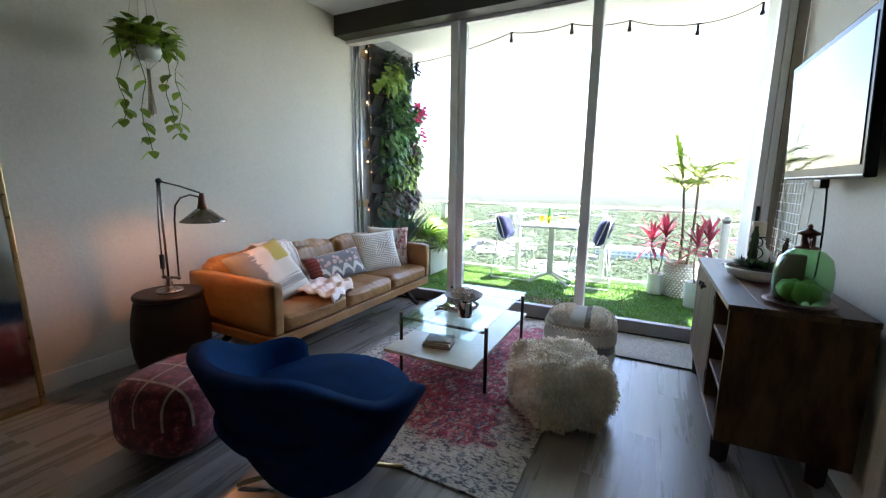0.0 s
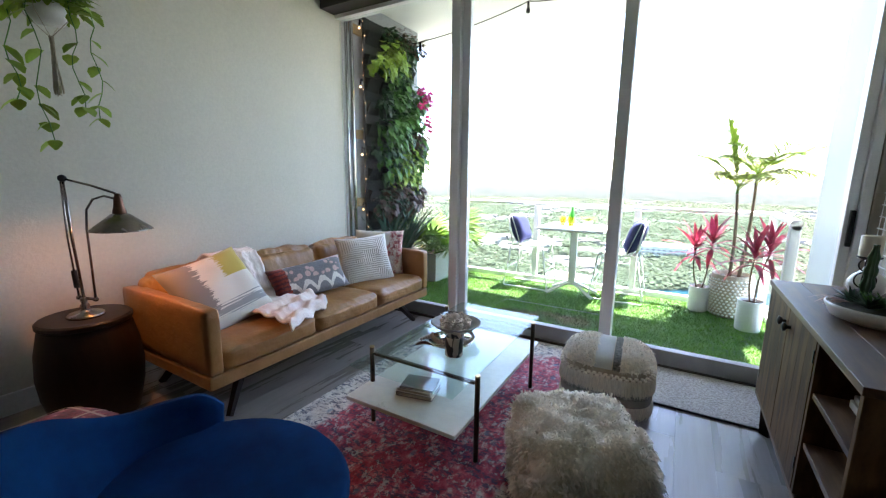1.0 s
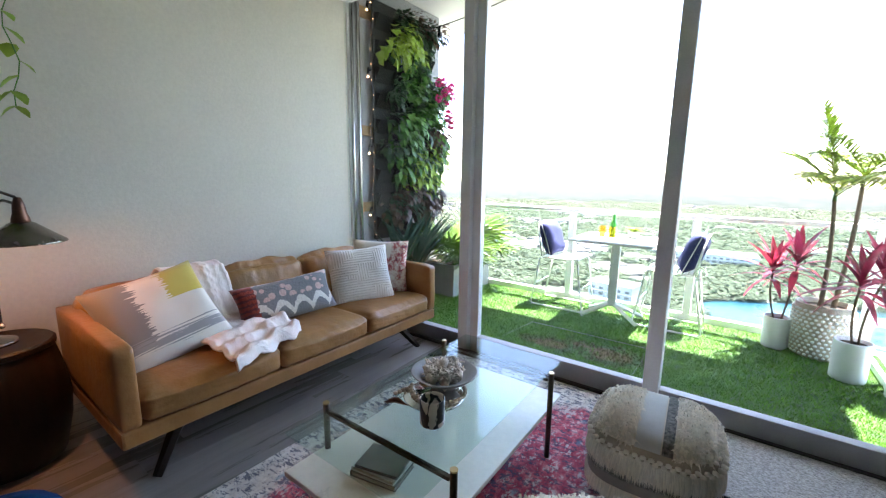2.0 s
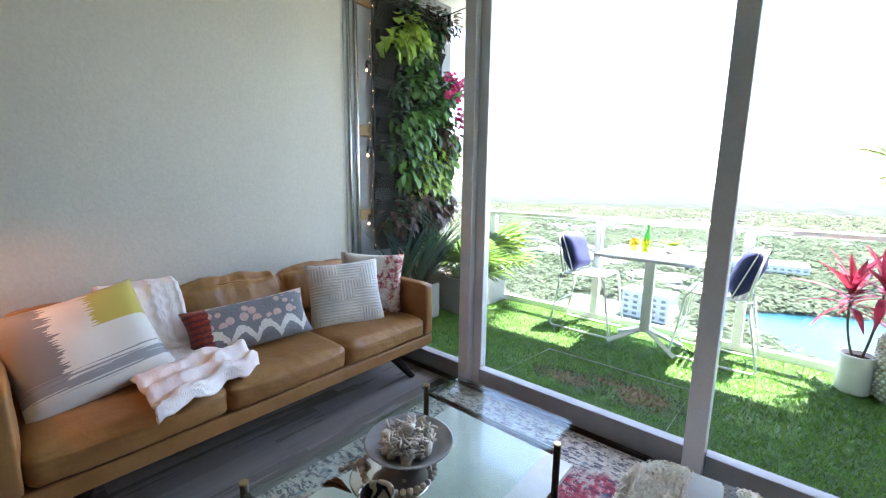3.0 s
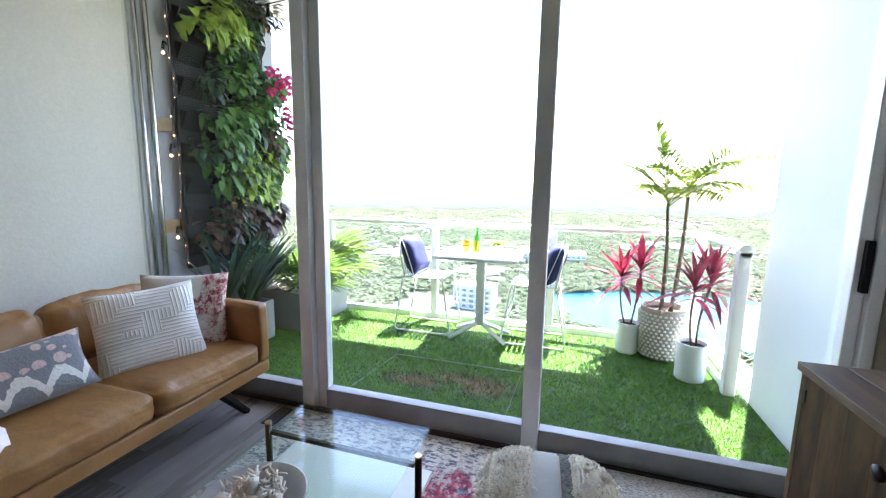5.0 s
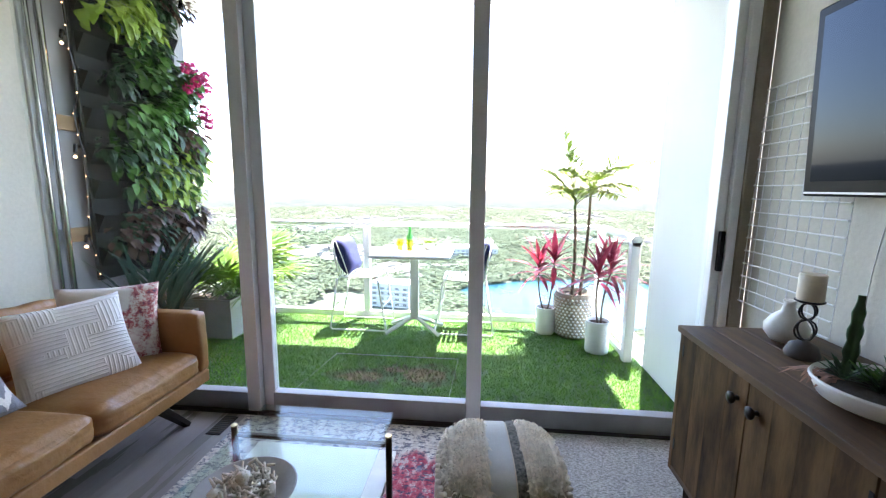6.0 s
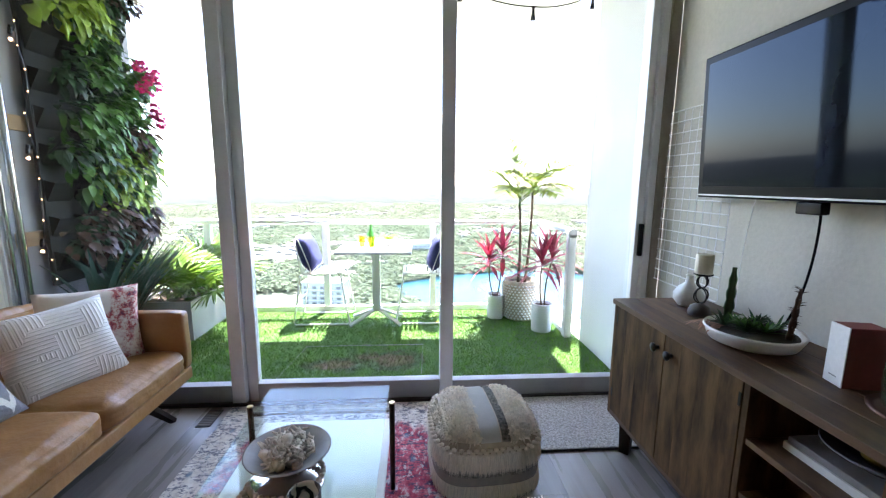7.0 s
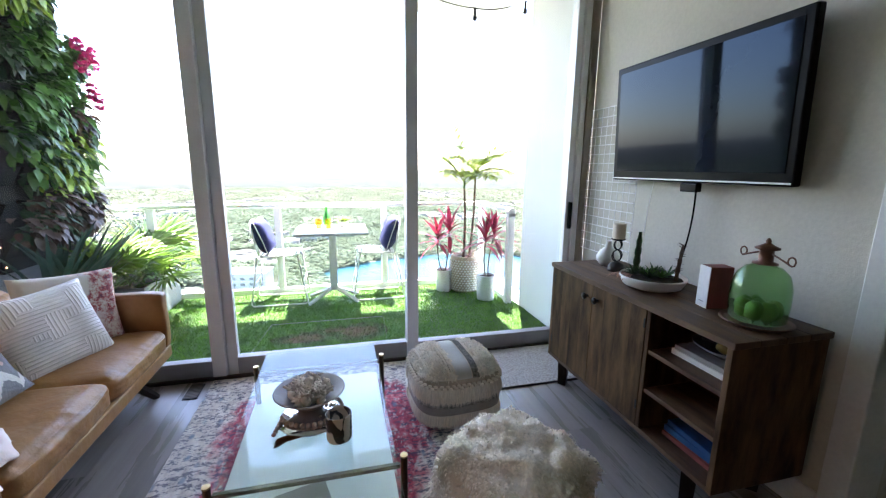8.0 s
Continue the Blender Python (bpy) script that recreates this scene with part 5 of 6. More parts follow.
for dx, dy, drop in ((0.03, 0.17, 0.56), (-0.02, -0.16, 0.5), (0.1, -0.1, 0.7), (0.12, 0.05, 0.52)):
    pts = [Vector((dx * 0.4, dy * 0.4, 0.1)), Vector((dx, dy, 0.09))]
    for k in range(1, 9):
        pts.append(Vector((dx * (1 + 0.1 * rh.uniform(-1, 1)), dy + 0.02 * math.sin(k * 1.3 + dx * 40), 0.09 - drop * k / 8)))
    tube(pts, 0.0025, 5, vines)
    for k, p in enumerate(pts[1:]):
        for r in range(2 if k > 5 else (1 if rh.random() < 0.7 else 0)):
            a = rh.uniform(0, 6.28)
            leaves.leaf(p, (math.cos(a), math.sin(a), -0.5), (0, 0, 1), rh.uniform(0.06, 0.1), rh.uniform(0.055, 0.085), 0.3)
for i in range(210):
    a, r = rh.uniform(0, 6.28), rh.uniform(0.02, 0.15)
    leaves.leaf((r * math.cos(a), r * math.sin(a), rh.uniform(0.05, 0.2)), (math.cos(a), math.sin(a), rh.uniform(-0.6, 1.1)), (0, 0, 1), rh.uniform(0.06, 0.1), rh.uniform(0.05, 0.07), 0.5)
part("vines", vines, M_LEAF, hang, "thin trailing stems")
leaves.mesh("leaves", M_LIME, hang, "heart-shaped yellow-green leaves", "stuff")
# ---- media console ----
CX0, CX1, CY0, CY1, CZ0, CZ1 = 0.587, 1.09, 2.6, 3.96, 0.185, 0.865
con = thing("media_console", 0, 0, 0, 0, "reclaimed brown wood media console with two doors and open shelves", "console")
tw = (CX1 - CX0 + 0.01) / 4
for i in range(4):
    part("top_board", box(CX0 - 0.01 + i * tw + 0.0006, CY0 - 0.012, CZ1 - 0.028, CX0 - 0.01 + (i + 1) * tw - 0.0006, CY1 + 0.012, CZ1, 0.0015, 1), M_RECLAIMTOP, con)
part("side_panel", box(CX0, CY0, CZ0, CX1, CY0 + 0.025, CZ1 - 0.029, 0.002), M_RECLAIM, con)
part("side_panel", box(CX0, CY1 - 0.025, CZ0, CX1, CY1, CZ1 - 0.029, 0.002), M_RECLAIM, con)
part("bottom_panel", box(CX0, CY0 + 0.026, CZ0, CX1, CY1 - 0.026, CZ0 + 0.025, 0.002), M_RECLAIMTOP, con)
part("back_panel", box(CX1 - 0.015, CY0 + 0.026, CZ0 + 0.026, CX1, CY1 - 0.026, CZ1 - 0.03), M_RECLAIM, con)
part("divider", box(CX0, 3.025, CZ0 + 0.026, CX1 - 0.016, 3.05, CZ1 - 0.03, 0.002), M_RECLAIM, con)
for z in (0.413, 0.618):
    part("shelf", box(CX0 + 0.006, CY0 + 0.026, z, CX1 - 0.016, 3.024, z + 0.022, 0.002), M_RECLAIMTOP, con)
dw = (CY1 - 0.026 - 3.051) / 2
for d in range(2):
    y0 = 3.051 + d * dw + 0.003
    door = part("door", box(CX0 + 0.014, y0 + 0.002, CZ0 + 0.03, CX0 + 0.02, y0 + dw - 0.008, CZ1 - 0.034), M_RECLAIM, con)
    bw = (dw - 0.006) / 4
    for i in range(4):
        part("board", box(CX0 - 0.001, y0 + i * bw + 0.0002, CZ0 + 0.028, CX0 + 0.0135, y0 + (i + 1) * bw - 0.0002, CZ1 - 0.032, 0.0006, 1), M_RECLAIM, door)
    ky = y0 + (dw - 0.055 if d == 0 else 0.045)
    b = lathe([(0, 0.0), (0.009, 0.0), (0.008, 0.012), (0.02, 0.02), (0.021, 0.028), (0.0, 0.034)], 18)
    part("knob", b, M_IRON, door, "round black iron knob", True, Matrix.Translation((CX0 - 0.0012, ky, 0.755)) @ Euler((0, radians(-90), 0)).to_matrix().to_4x4())
    hy = y0 + (0.006 if d == 0 else dw - 0.016)
    for z in (0.3, 0.74):
        part("hinge", box(CX0 - 0.004, hy - 0.006, z, CX0 - 0.0012, hy + 0.006, z + 0.05, 0.001, 1), M_IRON, door)
for x in (CX0 + 0.06, CX1 - 0.06):
    for y in (CY0 + 0.16, CY1 - 0.12):
        part("leg", tube([(x, y, CZ0 - 0.001), (x, y, 0.0)], 0.046, 4, taper=0.8), M_DARKWOOD, con)

# ---- television ----
tv = thing("television", 1.035, 3.377, 1.438, 0, "black flat-screen television tilted down on a wall mount", "television")
tv.matrix_basis = pose(1.022, 3.393, 1.438, 0, -2.6, 0)
part("bezel", box(0.0, -0.594, 0.0, 0.045, 0.594, 0.722, 0.008), M_BEZEL, tv, "glossy black bezel")
part("screen", box(-0.004, -0.556, 0.058, -0.0005, 0.556, 0.684, 0.001, 1), M_SCREEN, tv, "dark glossy screen")
part("trim_bar", box(-0.003, -0.585, 0.01, -0.0003, 0.585, 0.018, 0.0008, 1), M_ALUL, tv, "thin bright metal strip")
part("sensor_box", box(-0.004, -0.11, -0.05, 0.036, 0.0, -0.001, 0.006), M_BLACK, tv, "small black box below the screen")
part("back_cover", box(0.0455, -0.5, 0.06, 0.075, 0.5, 0.6, 0.012), M_BLACK, tv)
part("mount", box(0.0755, -0.2, 0.2, 0.094, 0.2, 0.42, 0.004), M_IRON, tv)
cab = arc((1.06, 3.32, 1.4), (1.112, 3.46, 0.87), (0.0, -0.03, -0.02), 14)
tagged(obj("power_cable", tube(cab, 0.005, 8), M_BLACK, True), "black cable from the television down to the console", "cable")
tagged(obj("thin_cable", tube(arc((1.118, 3.7, 1.45), (1.118, 3.74, 0.868), (0, 0.02, 0), 10), 0.0025, 6), M_PAPER, True), "thin pale wire down the wall", "cable")

# ---- wire grid behind the candle ----
grid = thing("wire_grid_panel", 1.095, 4.14, 0.868, 0, "white wire grid panel leaning on the wall", "wire panel")
lean = pose(0, 0, 0, 0, 1.0, 0)
for i in range(17):
    z = 0.004 + i * 0.068
    part("wire", tube([(0, -0.29, z), (0, 0.29, z)], 0.004, 6), M_WHITE, grid, at=lean)
for i in range(10):
    y = -0.29 + i * 0.58 / 9
    part("wire", tube([(0.005, y, 0.003), (0.005, y, 1.094)], 0.0022, 6), M_WHITE, grid, at=lean)

# ---- things on the console ----
vase = tagged(obj("vase", lathe([(0, 0), (0.05, 0), (0.072, 0.03), (0.075, 0.06), (0.055, 0.095), (0.025, 0.12), (0.018, 0.15), (0.022, 0.165), (0.016, 0.165), (0.012, 0.14), (0, 0.13)], 36), M_CERAMIC, True), "squat white ceramic vase on the console", "vase")
vase.matrix_basis = pose(0.92, 3.83, CZ1 + 0.001)
ch = thing("candle_holder", 0.86, 3.66, CZ1 + 0.001, 0, "iron ring candle holder on a stone foot", "candle holder")
part("foot", lathe([(0, 0), (0.05, 0), (0.053, 0.015), (0.042, 0.045), (0.015, 0.06), (0, 0.062)], 28), M_STONE, ch, "", True)
for z, r in ((0.1, 0.037), (0.17, 0.03)):
    for k in (0, 1):
        part("ring", tube([(r * math.cos(i * 0.2618) if not k else 0, r * math.cos(i * 0.2618) if k else 0, z + r * math.sin(i * 0.2618)) for i in range(24)], 0.0035, 8, closed=True), M_IRON, ch, "", True)
part("plate", lathe([(0, 0.2), (0.03, 0.2), (0.043, 0.206), (0.044, 0.21), (0, 0.208)], 28), M_IRON, ch, "", True)
cd = tagged(obj("candle", lathe([(0, 0), (0.038, 0), (0.039, 0.003), (0.039, 0.092), (0.035, 0.095), (0.02, 0.088), (0, 0.087)], 28), M_WAX, True), "ivory pillar candle on the iron holder", "candle")
cd.matrix_basis = pose(0.86, 3.66, CZ1 + 0.212)

DX, DY = 0.82, 3.3
dish = thing("succulent_dish", DX, DY, CZ1 + 0.001, 0, "shallow white dish planted with cacti and succulents", "plant")
part("dish", lathe([(0, 0), (0.11, 0), (0.15, 0.015), (0.172, 0.06), (0.168, 0.068), (0.16, 0.06), (0.14, 0.045), (0, 0.045)], 44), M_CERAMIC, dish, "shallow white bowl", True)
part("soil", lathe([(0, 0.0625), (0.1, 0.06), (0.155, 0.052), (0, 0.05)], 30), M_SOIL, dish)
rd = random.Random(14)


def cactus(h, r, ribs, x, y, lean):
    b = bmesh.new()
    rows = []
    for j in range(15):
        t = j / 14
        rr = r * (1 - 0.55 * t ** 4) * (0.85 + 0.15 * math.sin(t * 26))
        rows.append([b.verts.new((x + lean * t * h + rr * (1 + 0.35 * math.cos(ribs * a)) * math.cos(a), y + rr * (1 + 0.35 * math.cos(ribs * a)) * math.sin(a), 0.055 + h * t)) for a in [2 * math.pi * i / 24 for i in range(24)]])
    for p, q in zip(rows, rows[1:]):
        for i in range(24):
            b.faces.new((p[i], p[(i + 1) % 24], q[(i + 1) % 24], q[i]))
    b.faces.new(rows[-1])
    return b


part("cactus", cactus(0.24, 0.019, 4, -0.03, 0.1, 0.03), M_DEEP, dish, "tall ribbed green cactus", True)
part("cactus", cactus(0.2, 0.012, 4, 0.06, -0.1, 0.1), M_PURPLE, dish, "slim maroon euphorbia", True)
sp = Leaves()
for i in range(40):
    t = rd.random()
    a = rd.uniform(0, 6.28)
    sp.blade((0.06 + 0.02 * t, -0.1, 0.07 + 0.19 * t), (0.06 + 0.02 * t + 0.03 * math.cos(a), -0.1 + 0.03 * math.sin(a), 0.08 + 0.19 * t), 0.004)
sp.mesh("spines", M_PURPLE, dish, "short maroon spines", "stuff")
for k, (x, y) in enumerate(((-0.03, 0.03), (0.05, 0.04), (-0.05, -0.03), (0.02, -0.04), (0.08, -0.02), (-0.08, 0.05), (0.0, 0.0))):
    lv = Leaves()
    for i in range(30):
        a = rd.uniform(0, 6.28)
        lv.leaf((x, y, 0.058), (math.cos(a), math.sin(a), rd.uniform(0.4, 1.6)), (0, 0, 1), rd.uniform(0.04, 0.085), 0.012, 0.15, 0.3)
    lv.mesh("succulent", M_DEEP if k % 3 else M_LEAF, dish, "spiky green succulent")
lv = Leaves()
for i in range(40):
    a = rd.uniform(1.9, 4.0)
    lv.leaf((-0.1 + rd.uniform(-0.03, 0.03), 0.08 + rd.uniform(-0.04, 0.04), 0.06), (math.cos(a), math.sin(a), 0.3), (0, 0, 1), rd.uniform(0.03, 0.07), 0.01, 0.6)
lv.mesh("trailing_succulent", surface("dusty_pink_leaves", (0.32, 0.15, 0.1), (0.45, 0.25, 0.18), 0.6, bump=0.0, island=0.3), dish, "dusty pink trailing succulent")

bk = thing("boxed_book", 0.87, 2.97, CZ1 + 0.001, -12, "white boxed book with a red-brown side", "book")
part("case", box(-0.055, -0.05, 0, 0.055, 0.02, 0.2, 0.002), M_REDCLOTH, bk, "red-brown cloth case")
part("front", box(-0.0595, -0.052, 0.001, -0.0555, 0.022, 0.2, 0.001, 1), M_PAPER, bk, "white front panel")
part("text_bar", box(-0.0605, -0.03, 0.028, -0.0598, 0.0, 0.032), M_GREYCOVER, bk, "faint grey line")

jar = thing("lidded_jug", 0.86, 2.74, CZ1 + 0.001, 0, "green bubbled glass jug with a copper lantern cap", "jug")
part("plate", lathe([(0, 0), (0.15, 0), (0.178, 0.012), (0.18, 0.018), (0.15, 0.012), (0, 0.01)], 40), M_COPPER, jar, "brown metal plate", True)
prof = [(0.0, 0.019), (0.125, 0.019), (0.14, 0.03), (0.146, 0.1), (0.143, 0.18), (0.125, 0.235), (0.09, 0.265), (0.06, 0.275), (0.055, 0.28)]
glass = part("body", lathe(prof + [(r - 0.004 if r > 0.01 else 0, z + 0.004) for r, z in prof[::-1]], 44), M_GREENGLASS, jar, "ribbed green glass body", True)
glass.visible_shadow = False
jar.scale = (0.74, 0.74, 0.92)
lump = bmesh.new()
for i in range(7):
    a = i * 0.9
    ball(0.048, 0.07 * math.cos(a) * (i > 0), 0.07 * math.sin(a) * (i > 0), 0.072, 1, 1, 1, 2, 0.2, lump)
part("filling", lump, surface("green_fruit", (0.2, 0.36, 0.1), (0.3, 0.48, 0.16), 0.35, scale=9, fine=60, bump=0.1), jar, "bright green fruit inside the jug", True)
cap = lathe([(0.05, 0.281), (0.062, 0.283), (0.06, 0.29), (0.036, 0.296), (0.034, 0.345), (0.058, 0.352), (0.06, 0.358), (0.03, 0.37), (0.012, 0.38), (0.014, 0.39), (0.006, 0.4), (0, 0.402)], 32)
part("cap", cap, M_COPPER, jar, "copper lantern-style cap", True)
for s in (-1, 1):
    pts = [(0.03 * s * 0.4, 0.04 * s, 0.335), (0.05 * s * 0.4, 0.11 * s, 0.315), (0.06 * s * 0.4, 0.155 * s, 0.3)]
    pts += [(0.07 * s * 0.4, (0.155 + 0.02 * math.sin(k * 0.8)) * s, 0.3 + 0.02 * (1 - math.cos(k * 0.8))) for k in range(1, 8)]
    part("handle", tube(pts, 0.0045, 8), M_COPPER, jar, "scrolled copper wire handle", True)

bowl2 = tagged(obj("serving_bowl", lathe([(0, 0), (0.05, 0), (0.1, 0.03), (0.14, 0.055), (0.136, 0.057), (0.095, 0.036), (0, 0.012)], 36), surface("grey_glaze", (0.16, 0.17, 0.18), (0.26, 0.27, 0.28), 0.25, scale=9, fine=60, bump=0.02), True), "grey glazed bowl on a stack of books", "bowl")
bowl2.matrix_basis = pose(0.8, 2.79, 0.6405 + 0.05)
fr = tagged(obj("gourd", ball(0.045, 0, 0, 0, 1.5, 1, 0.7, 2, 0.3), surface("ochre_skin", (0.28, 0.2, 0.03), (0.4, 0.3, 0.06), 0.5), True), "ochre fruit lying in the grey bowl", "fruit")
fr.matrix_basis = pose(0.8, 2.78, 0.6405 + 0.1)
book("book", 0.79, 2.8, 0.6405, 0.22, 0.34, 0.026, 0, M_PAPER, "white large-format book on the console shelf")
book("book", 0.79, 2.8, 0.667, 0.21, 0.32, 0.022, 0, M_GREYCOVER, "grey large-format book on another")
book("book", 0.78, 2.81, CZ0 + 0.0255, 0.21, 0.3, 0.02, 0, M_REDCLOTH, "red-edged magazine on the lowest shelf")
book("book", 0.79, 2.82, CZ0 + 0.046, 0.2, 0.29, 0.03, 2, M_BLUECLOTH, "blue hardback book on the lowest shelf")
book("book", 0.79, 2.82, CZ0 + 0.0765, 0.19, 0.27, 0.024, -3, M_BLUECLOTH, "blue hardback book on top of another")

# ---- balcony furniture ----
bt = thing("balcony_table", -0.947, 6.01, 0.016, 0, "white square counter-height metal table", "table")
part("tabletop", box(-0.372, -0.34, 0.8, 0.372, 0.34, 0.83, 0.012), M_WHITE, bt)
part("column", box(-0.04, -0.03, 0.14, 0.04, 0.03, 0.799, 0.006), M_WHITE, bt)
for x, y in ((-0.27, -0.12), (0.26, -0.12), (-0.27, 0.2), (0.26, 0.2)):
    part("foot", tube([(x * 0.08, y * 0.08, 0.16), (x, y, 0.02)], 0.022, 4), M_WHITE, bt)


def wire_stool(x, y, face, group="balcony stools"):
    st = thing("balcony_stool", x, y, 0.016, 0 if face > 0 else 180, "white wire sled-base stool with a slatted seat", "stool", group)
    W, H = 0.2, 0.56
    for s in (-1, 1):
        pts = [(-0.2, s * W, H - 0.02), (-0.245, s * W, 0.25), (-0.285, s * W, 0.035), (-0.265, s * W, 0.01), (0.0, s * W, 0.01), (0.27, s * W, 0.01), (0.29, s * W, 0.035), (0.25, s * W, 0.25), (0.215, s * W, H - 0.05), (0.19, s * W, H), (0.0, s * W, H - 0.005), (-0.17, s * W, H - 0.01)]
        part("side_frame", tube(pts, 0.0095, 8), M_WHITE, st, "", True)
    for x0 in (-0.245, 0.25):
        part("stretcher", tube([(x0, -W, 0.25), (x0, W, 0.25)], 0.007, 8), M_WHITE, st, "", True)
    for i in range(9):
        xx = -0.17 + i * 0.045
        part("slat", box(xx, -W + 0.008, H - 0.004, xx + 0.028, W - 0.008, H + 0.006, 0.003, 1), M_WHITE, st)
    pts = [(-0.18, -W, H), (-0.22, -W, H + 0.2), (-0.25, -W + 0.05, H + 0.34), (-0.26, 0, H + 0.36), (-0.25, W - 0.05, H + 0.34), (-0.22, W, H + 0.2), (-0.18, W, H)]
    part("backrest_frame", tube(pts, 0.0095, 8), M_WHITE, st, "", True)
    for i in range(7):
        yy = -W + 0.055 + i * 0.052
        part("back_wire", tube([(-0.18, yy, H), (-0.215, yy, H + 0.2), (-0.248, yy, H + 0.335)], 0.005, 6), M_WHITE, st, "", True)
    cu = thing("outdoor_cushion", 0, 0, 0, 0, "navy outdoor cushion with white piping propped on the stool", "cushion", "balcony cushions")
    m = Matrix.Translation((x - 0.15 * face, y, H + 0.016 + 0.19)) @ Euler((0, 0, 0 if face > 0 else math.pi)).to_matrix().to_4x4() @ Euler((0, radians(-20), 0)).to_matrix().to_4x4() @ Matrix(((0, 0, 1, 0), (1, 0, 0, 0), (0, 1, 0, 0), (0, 0, 0, 1)))
    cu.matrix_basis = m
    part("pad", pillow(0.4, 0.38, 0.17, seed=x), M_CUSH, cu, "", True)
    edge = []
    for i in range(64):
        s4 = i / 16
        q = s4 % 1 * 2 - 1
        u, v = [(q, -1), (1, q), (-q, 1), (-1, -q)][int(s4)]
        pin = 1 - 0.07 * (1 - u * u) * abs(v) ** 3 - 0.07 * (1 - v * v) * abs(u) ** 3
        edge.append((u * 0.2 * pin, v * 0.19 * pin, 0.0))
    part("piping", tube(edge, 0.005, 6, closed=True), M_PAPER, cu, "white piping", True)


wire_stool(-1.52, 6.17, 1)
wire_stool(-0.45, 6.16, -1)
tz = 0.847
pl = tagged(obj("serving_tray", lathe([(0, 0), (0.15, 0), (0.17, 0.008), (0.15, 0.006), (0, 0.005)], 36), M_CERAMIC, True), "round white tray on the balcony table", "tray")
pl.matrix_basis = pose(-1.0, 5.98, tz)
for x, y in ((-1.08, 5.95), (-0.98, 5.92)):
    g = tagged(obj("tumbler", lathe([(0, 0), (0.03, 0), (0.036, 0.11), (0.033, 0.11), (0.028, 0.008), (0, 0.008)], 24), M_AMBER, True), "amber glass tumbler on the tray", "glass", "tumblers")
    g.matrix_basis = pose(x, y, tz + 0.007)
    g.visible_shadow = False
g = tagged(obj("bottle", lathe([(0, 0), (0.033, 0), (0.035, 0.01), (0.035, 0.12), (0.013, 0.17), (0.012, 0.22), (0.015, 0.225), (0.0, 0.226)], 24), surface("green_bottle", (0.04, 0.3, 0.05), (0.06, 0.4, 0.08), 0.15), True), "small green glass bottle on the tray", "bottle")
g.matrix_basis = pose(-1.0, 6.05, tz + 0.007)
gp = thing("small_pot_plant", -0.82, 6.1, tz, 0, "small leafy plant in a pale pot", "plant")
part("pot", lathe([(0, 0), (0.045, 0), (0.055, 0.07), (0.05, 0.07), (0, 0.06)], 24), M_CERAMIC, gp, "", True)
lv = Leaves()
for i in range(60):
    a = rd.uniform(0, 6.28)
    lv.leaf((0, 0, 0.065), (math.cos(a), math.sin(a), rd.uniform(0.2, 1.2)), (0, 0, 1), rd.uniform(0.05, 0.1), 0.02, 0.4)
lv.mesh("leaves", M_PALM, gp, "", "stuff")


# ---- potted plants at the corner ----
def white_pot(x, y, r, h, label):
    return lathe([(0, 0.0), (r * 0.93, 0.0), (r * 0.96, 0.01), (r, h * 0.96), (r * 0.99, h), (r * 0.9, h), (r * 0.88, h - 0.03), (0, h - 0.03)], 36)


def cordyline(x, y, r, h, stems, seed, label):
    t = thing("cordyline", x, y, 0.014, 0, label, "plant", "red balcony plants")
    part("pot", white_pot(0, 0, r, h, ""), M_POT, t, "white ceramic pot", True)
    part("soil", lathe([(0, h - 0.028), (r * 0.87, h - 0.028), (0, h - 0.029)], 20), M_SOIL, t)
    rr = random.Random(seed)
    for dx, dy, top in stems:
        part("stem", tube(arc((dx * 0.3, dy * 0.3, h - 0.03), (dx, dy, top), (rr.uniform(-0.02, 0.02), 0, 0), 6), 0.008, 6), M_BARK, t, "", True)
        for i in range(20):
            a = i * 2.4 + rr.uniform(-0.3, 0.3)
            q = i / 16
            e = 2.6 * q * q + rr.uniform(-0.25, 0.2)
            lv = Leaves()
            lv.leaf((dx, dy, top - 0.05 + 0.12 * q), (math.cos(a), math.sin(a), e), (0, 0, 1), rr.uniform(0.22, 0.36), rr.uniform(0.035, 0.06), 0.6 - 0.4 * q, 0.35, 7)
            lv.mesh("leaf", M_CORDY, t)


cordyline(0.36, 6.17, 0.095, 0.27, ((-0.08, 0.0, 0.62), (0.07, 0.02, 0.7)), 31, "red-leaved cordyline in a white pot")
cordyline(0.755, 5.74, 0.105, 0.29, ((-0.02, 0.0, 0.66), (0.09, 0.03, 0.72)), 32, "crimson cordyline in a larger white pot")

palm = thing("potted_palm", 0.635, 6.17, 0.014, 0, "young palm with two trunks in a textured white pot", "plant")
ph, pr = 0.44, 0.185
part("pot", lathe([(0, 0), (pr * 0.88, 0), (pr, 0.05), (pr * 1.03, ph * 0.6), (pr * 0.98, ph), (pr * 0.9, ph), (pr * 0.88, ph - 0.04), (0, ph - 0.04)], 40), M_NET, palm, "pot wall between pale knobs", True)
studs = bmesh.new()
for j in range(13):
    z = 0.03 + j * 0.03
    rz = pr * (0.97 + 0.07 * math.sin(z / ph * 2.6))
    for i in range(30):
        a = 2 * math.pi * (i + 0.5 * (j % 2)) / 30
        ball(0.013, rz * math.cos(a), rz * math.sin(a), z, 1, 1, 0.9, 1, 0, studs)
studs_ob = part("studs", studs, M_POT, palm, "", True)
tagged(studs_ob, "", "", "", "stuff")
part("soil", lathe([(0, ph - 0.038), (pr * 0.87, ph - 0.038), (0, ph - 0.04)], 20), M_SOIL, palm)
rp = random.Random(41)


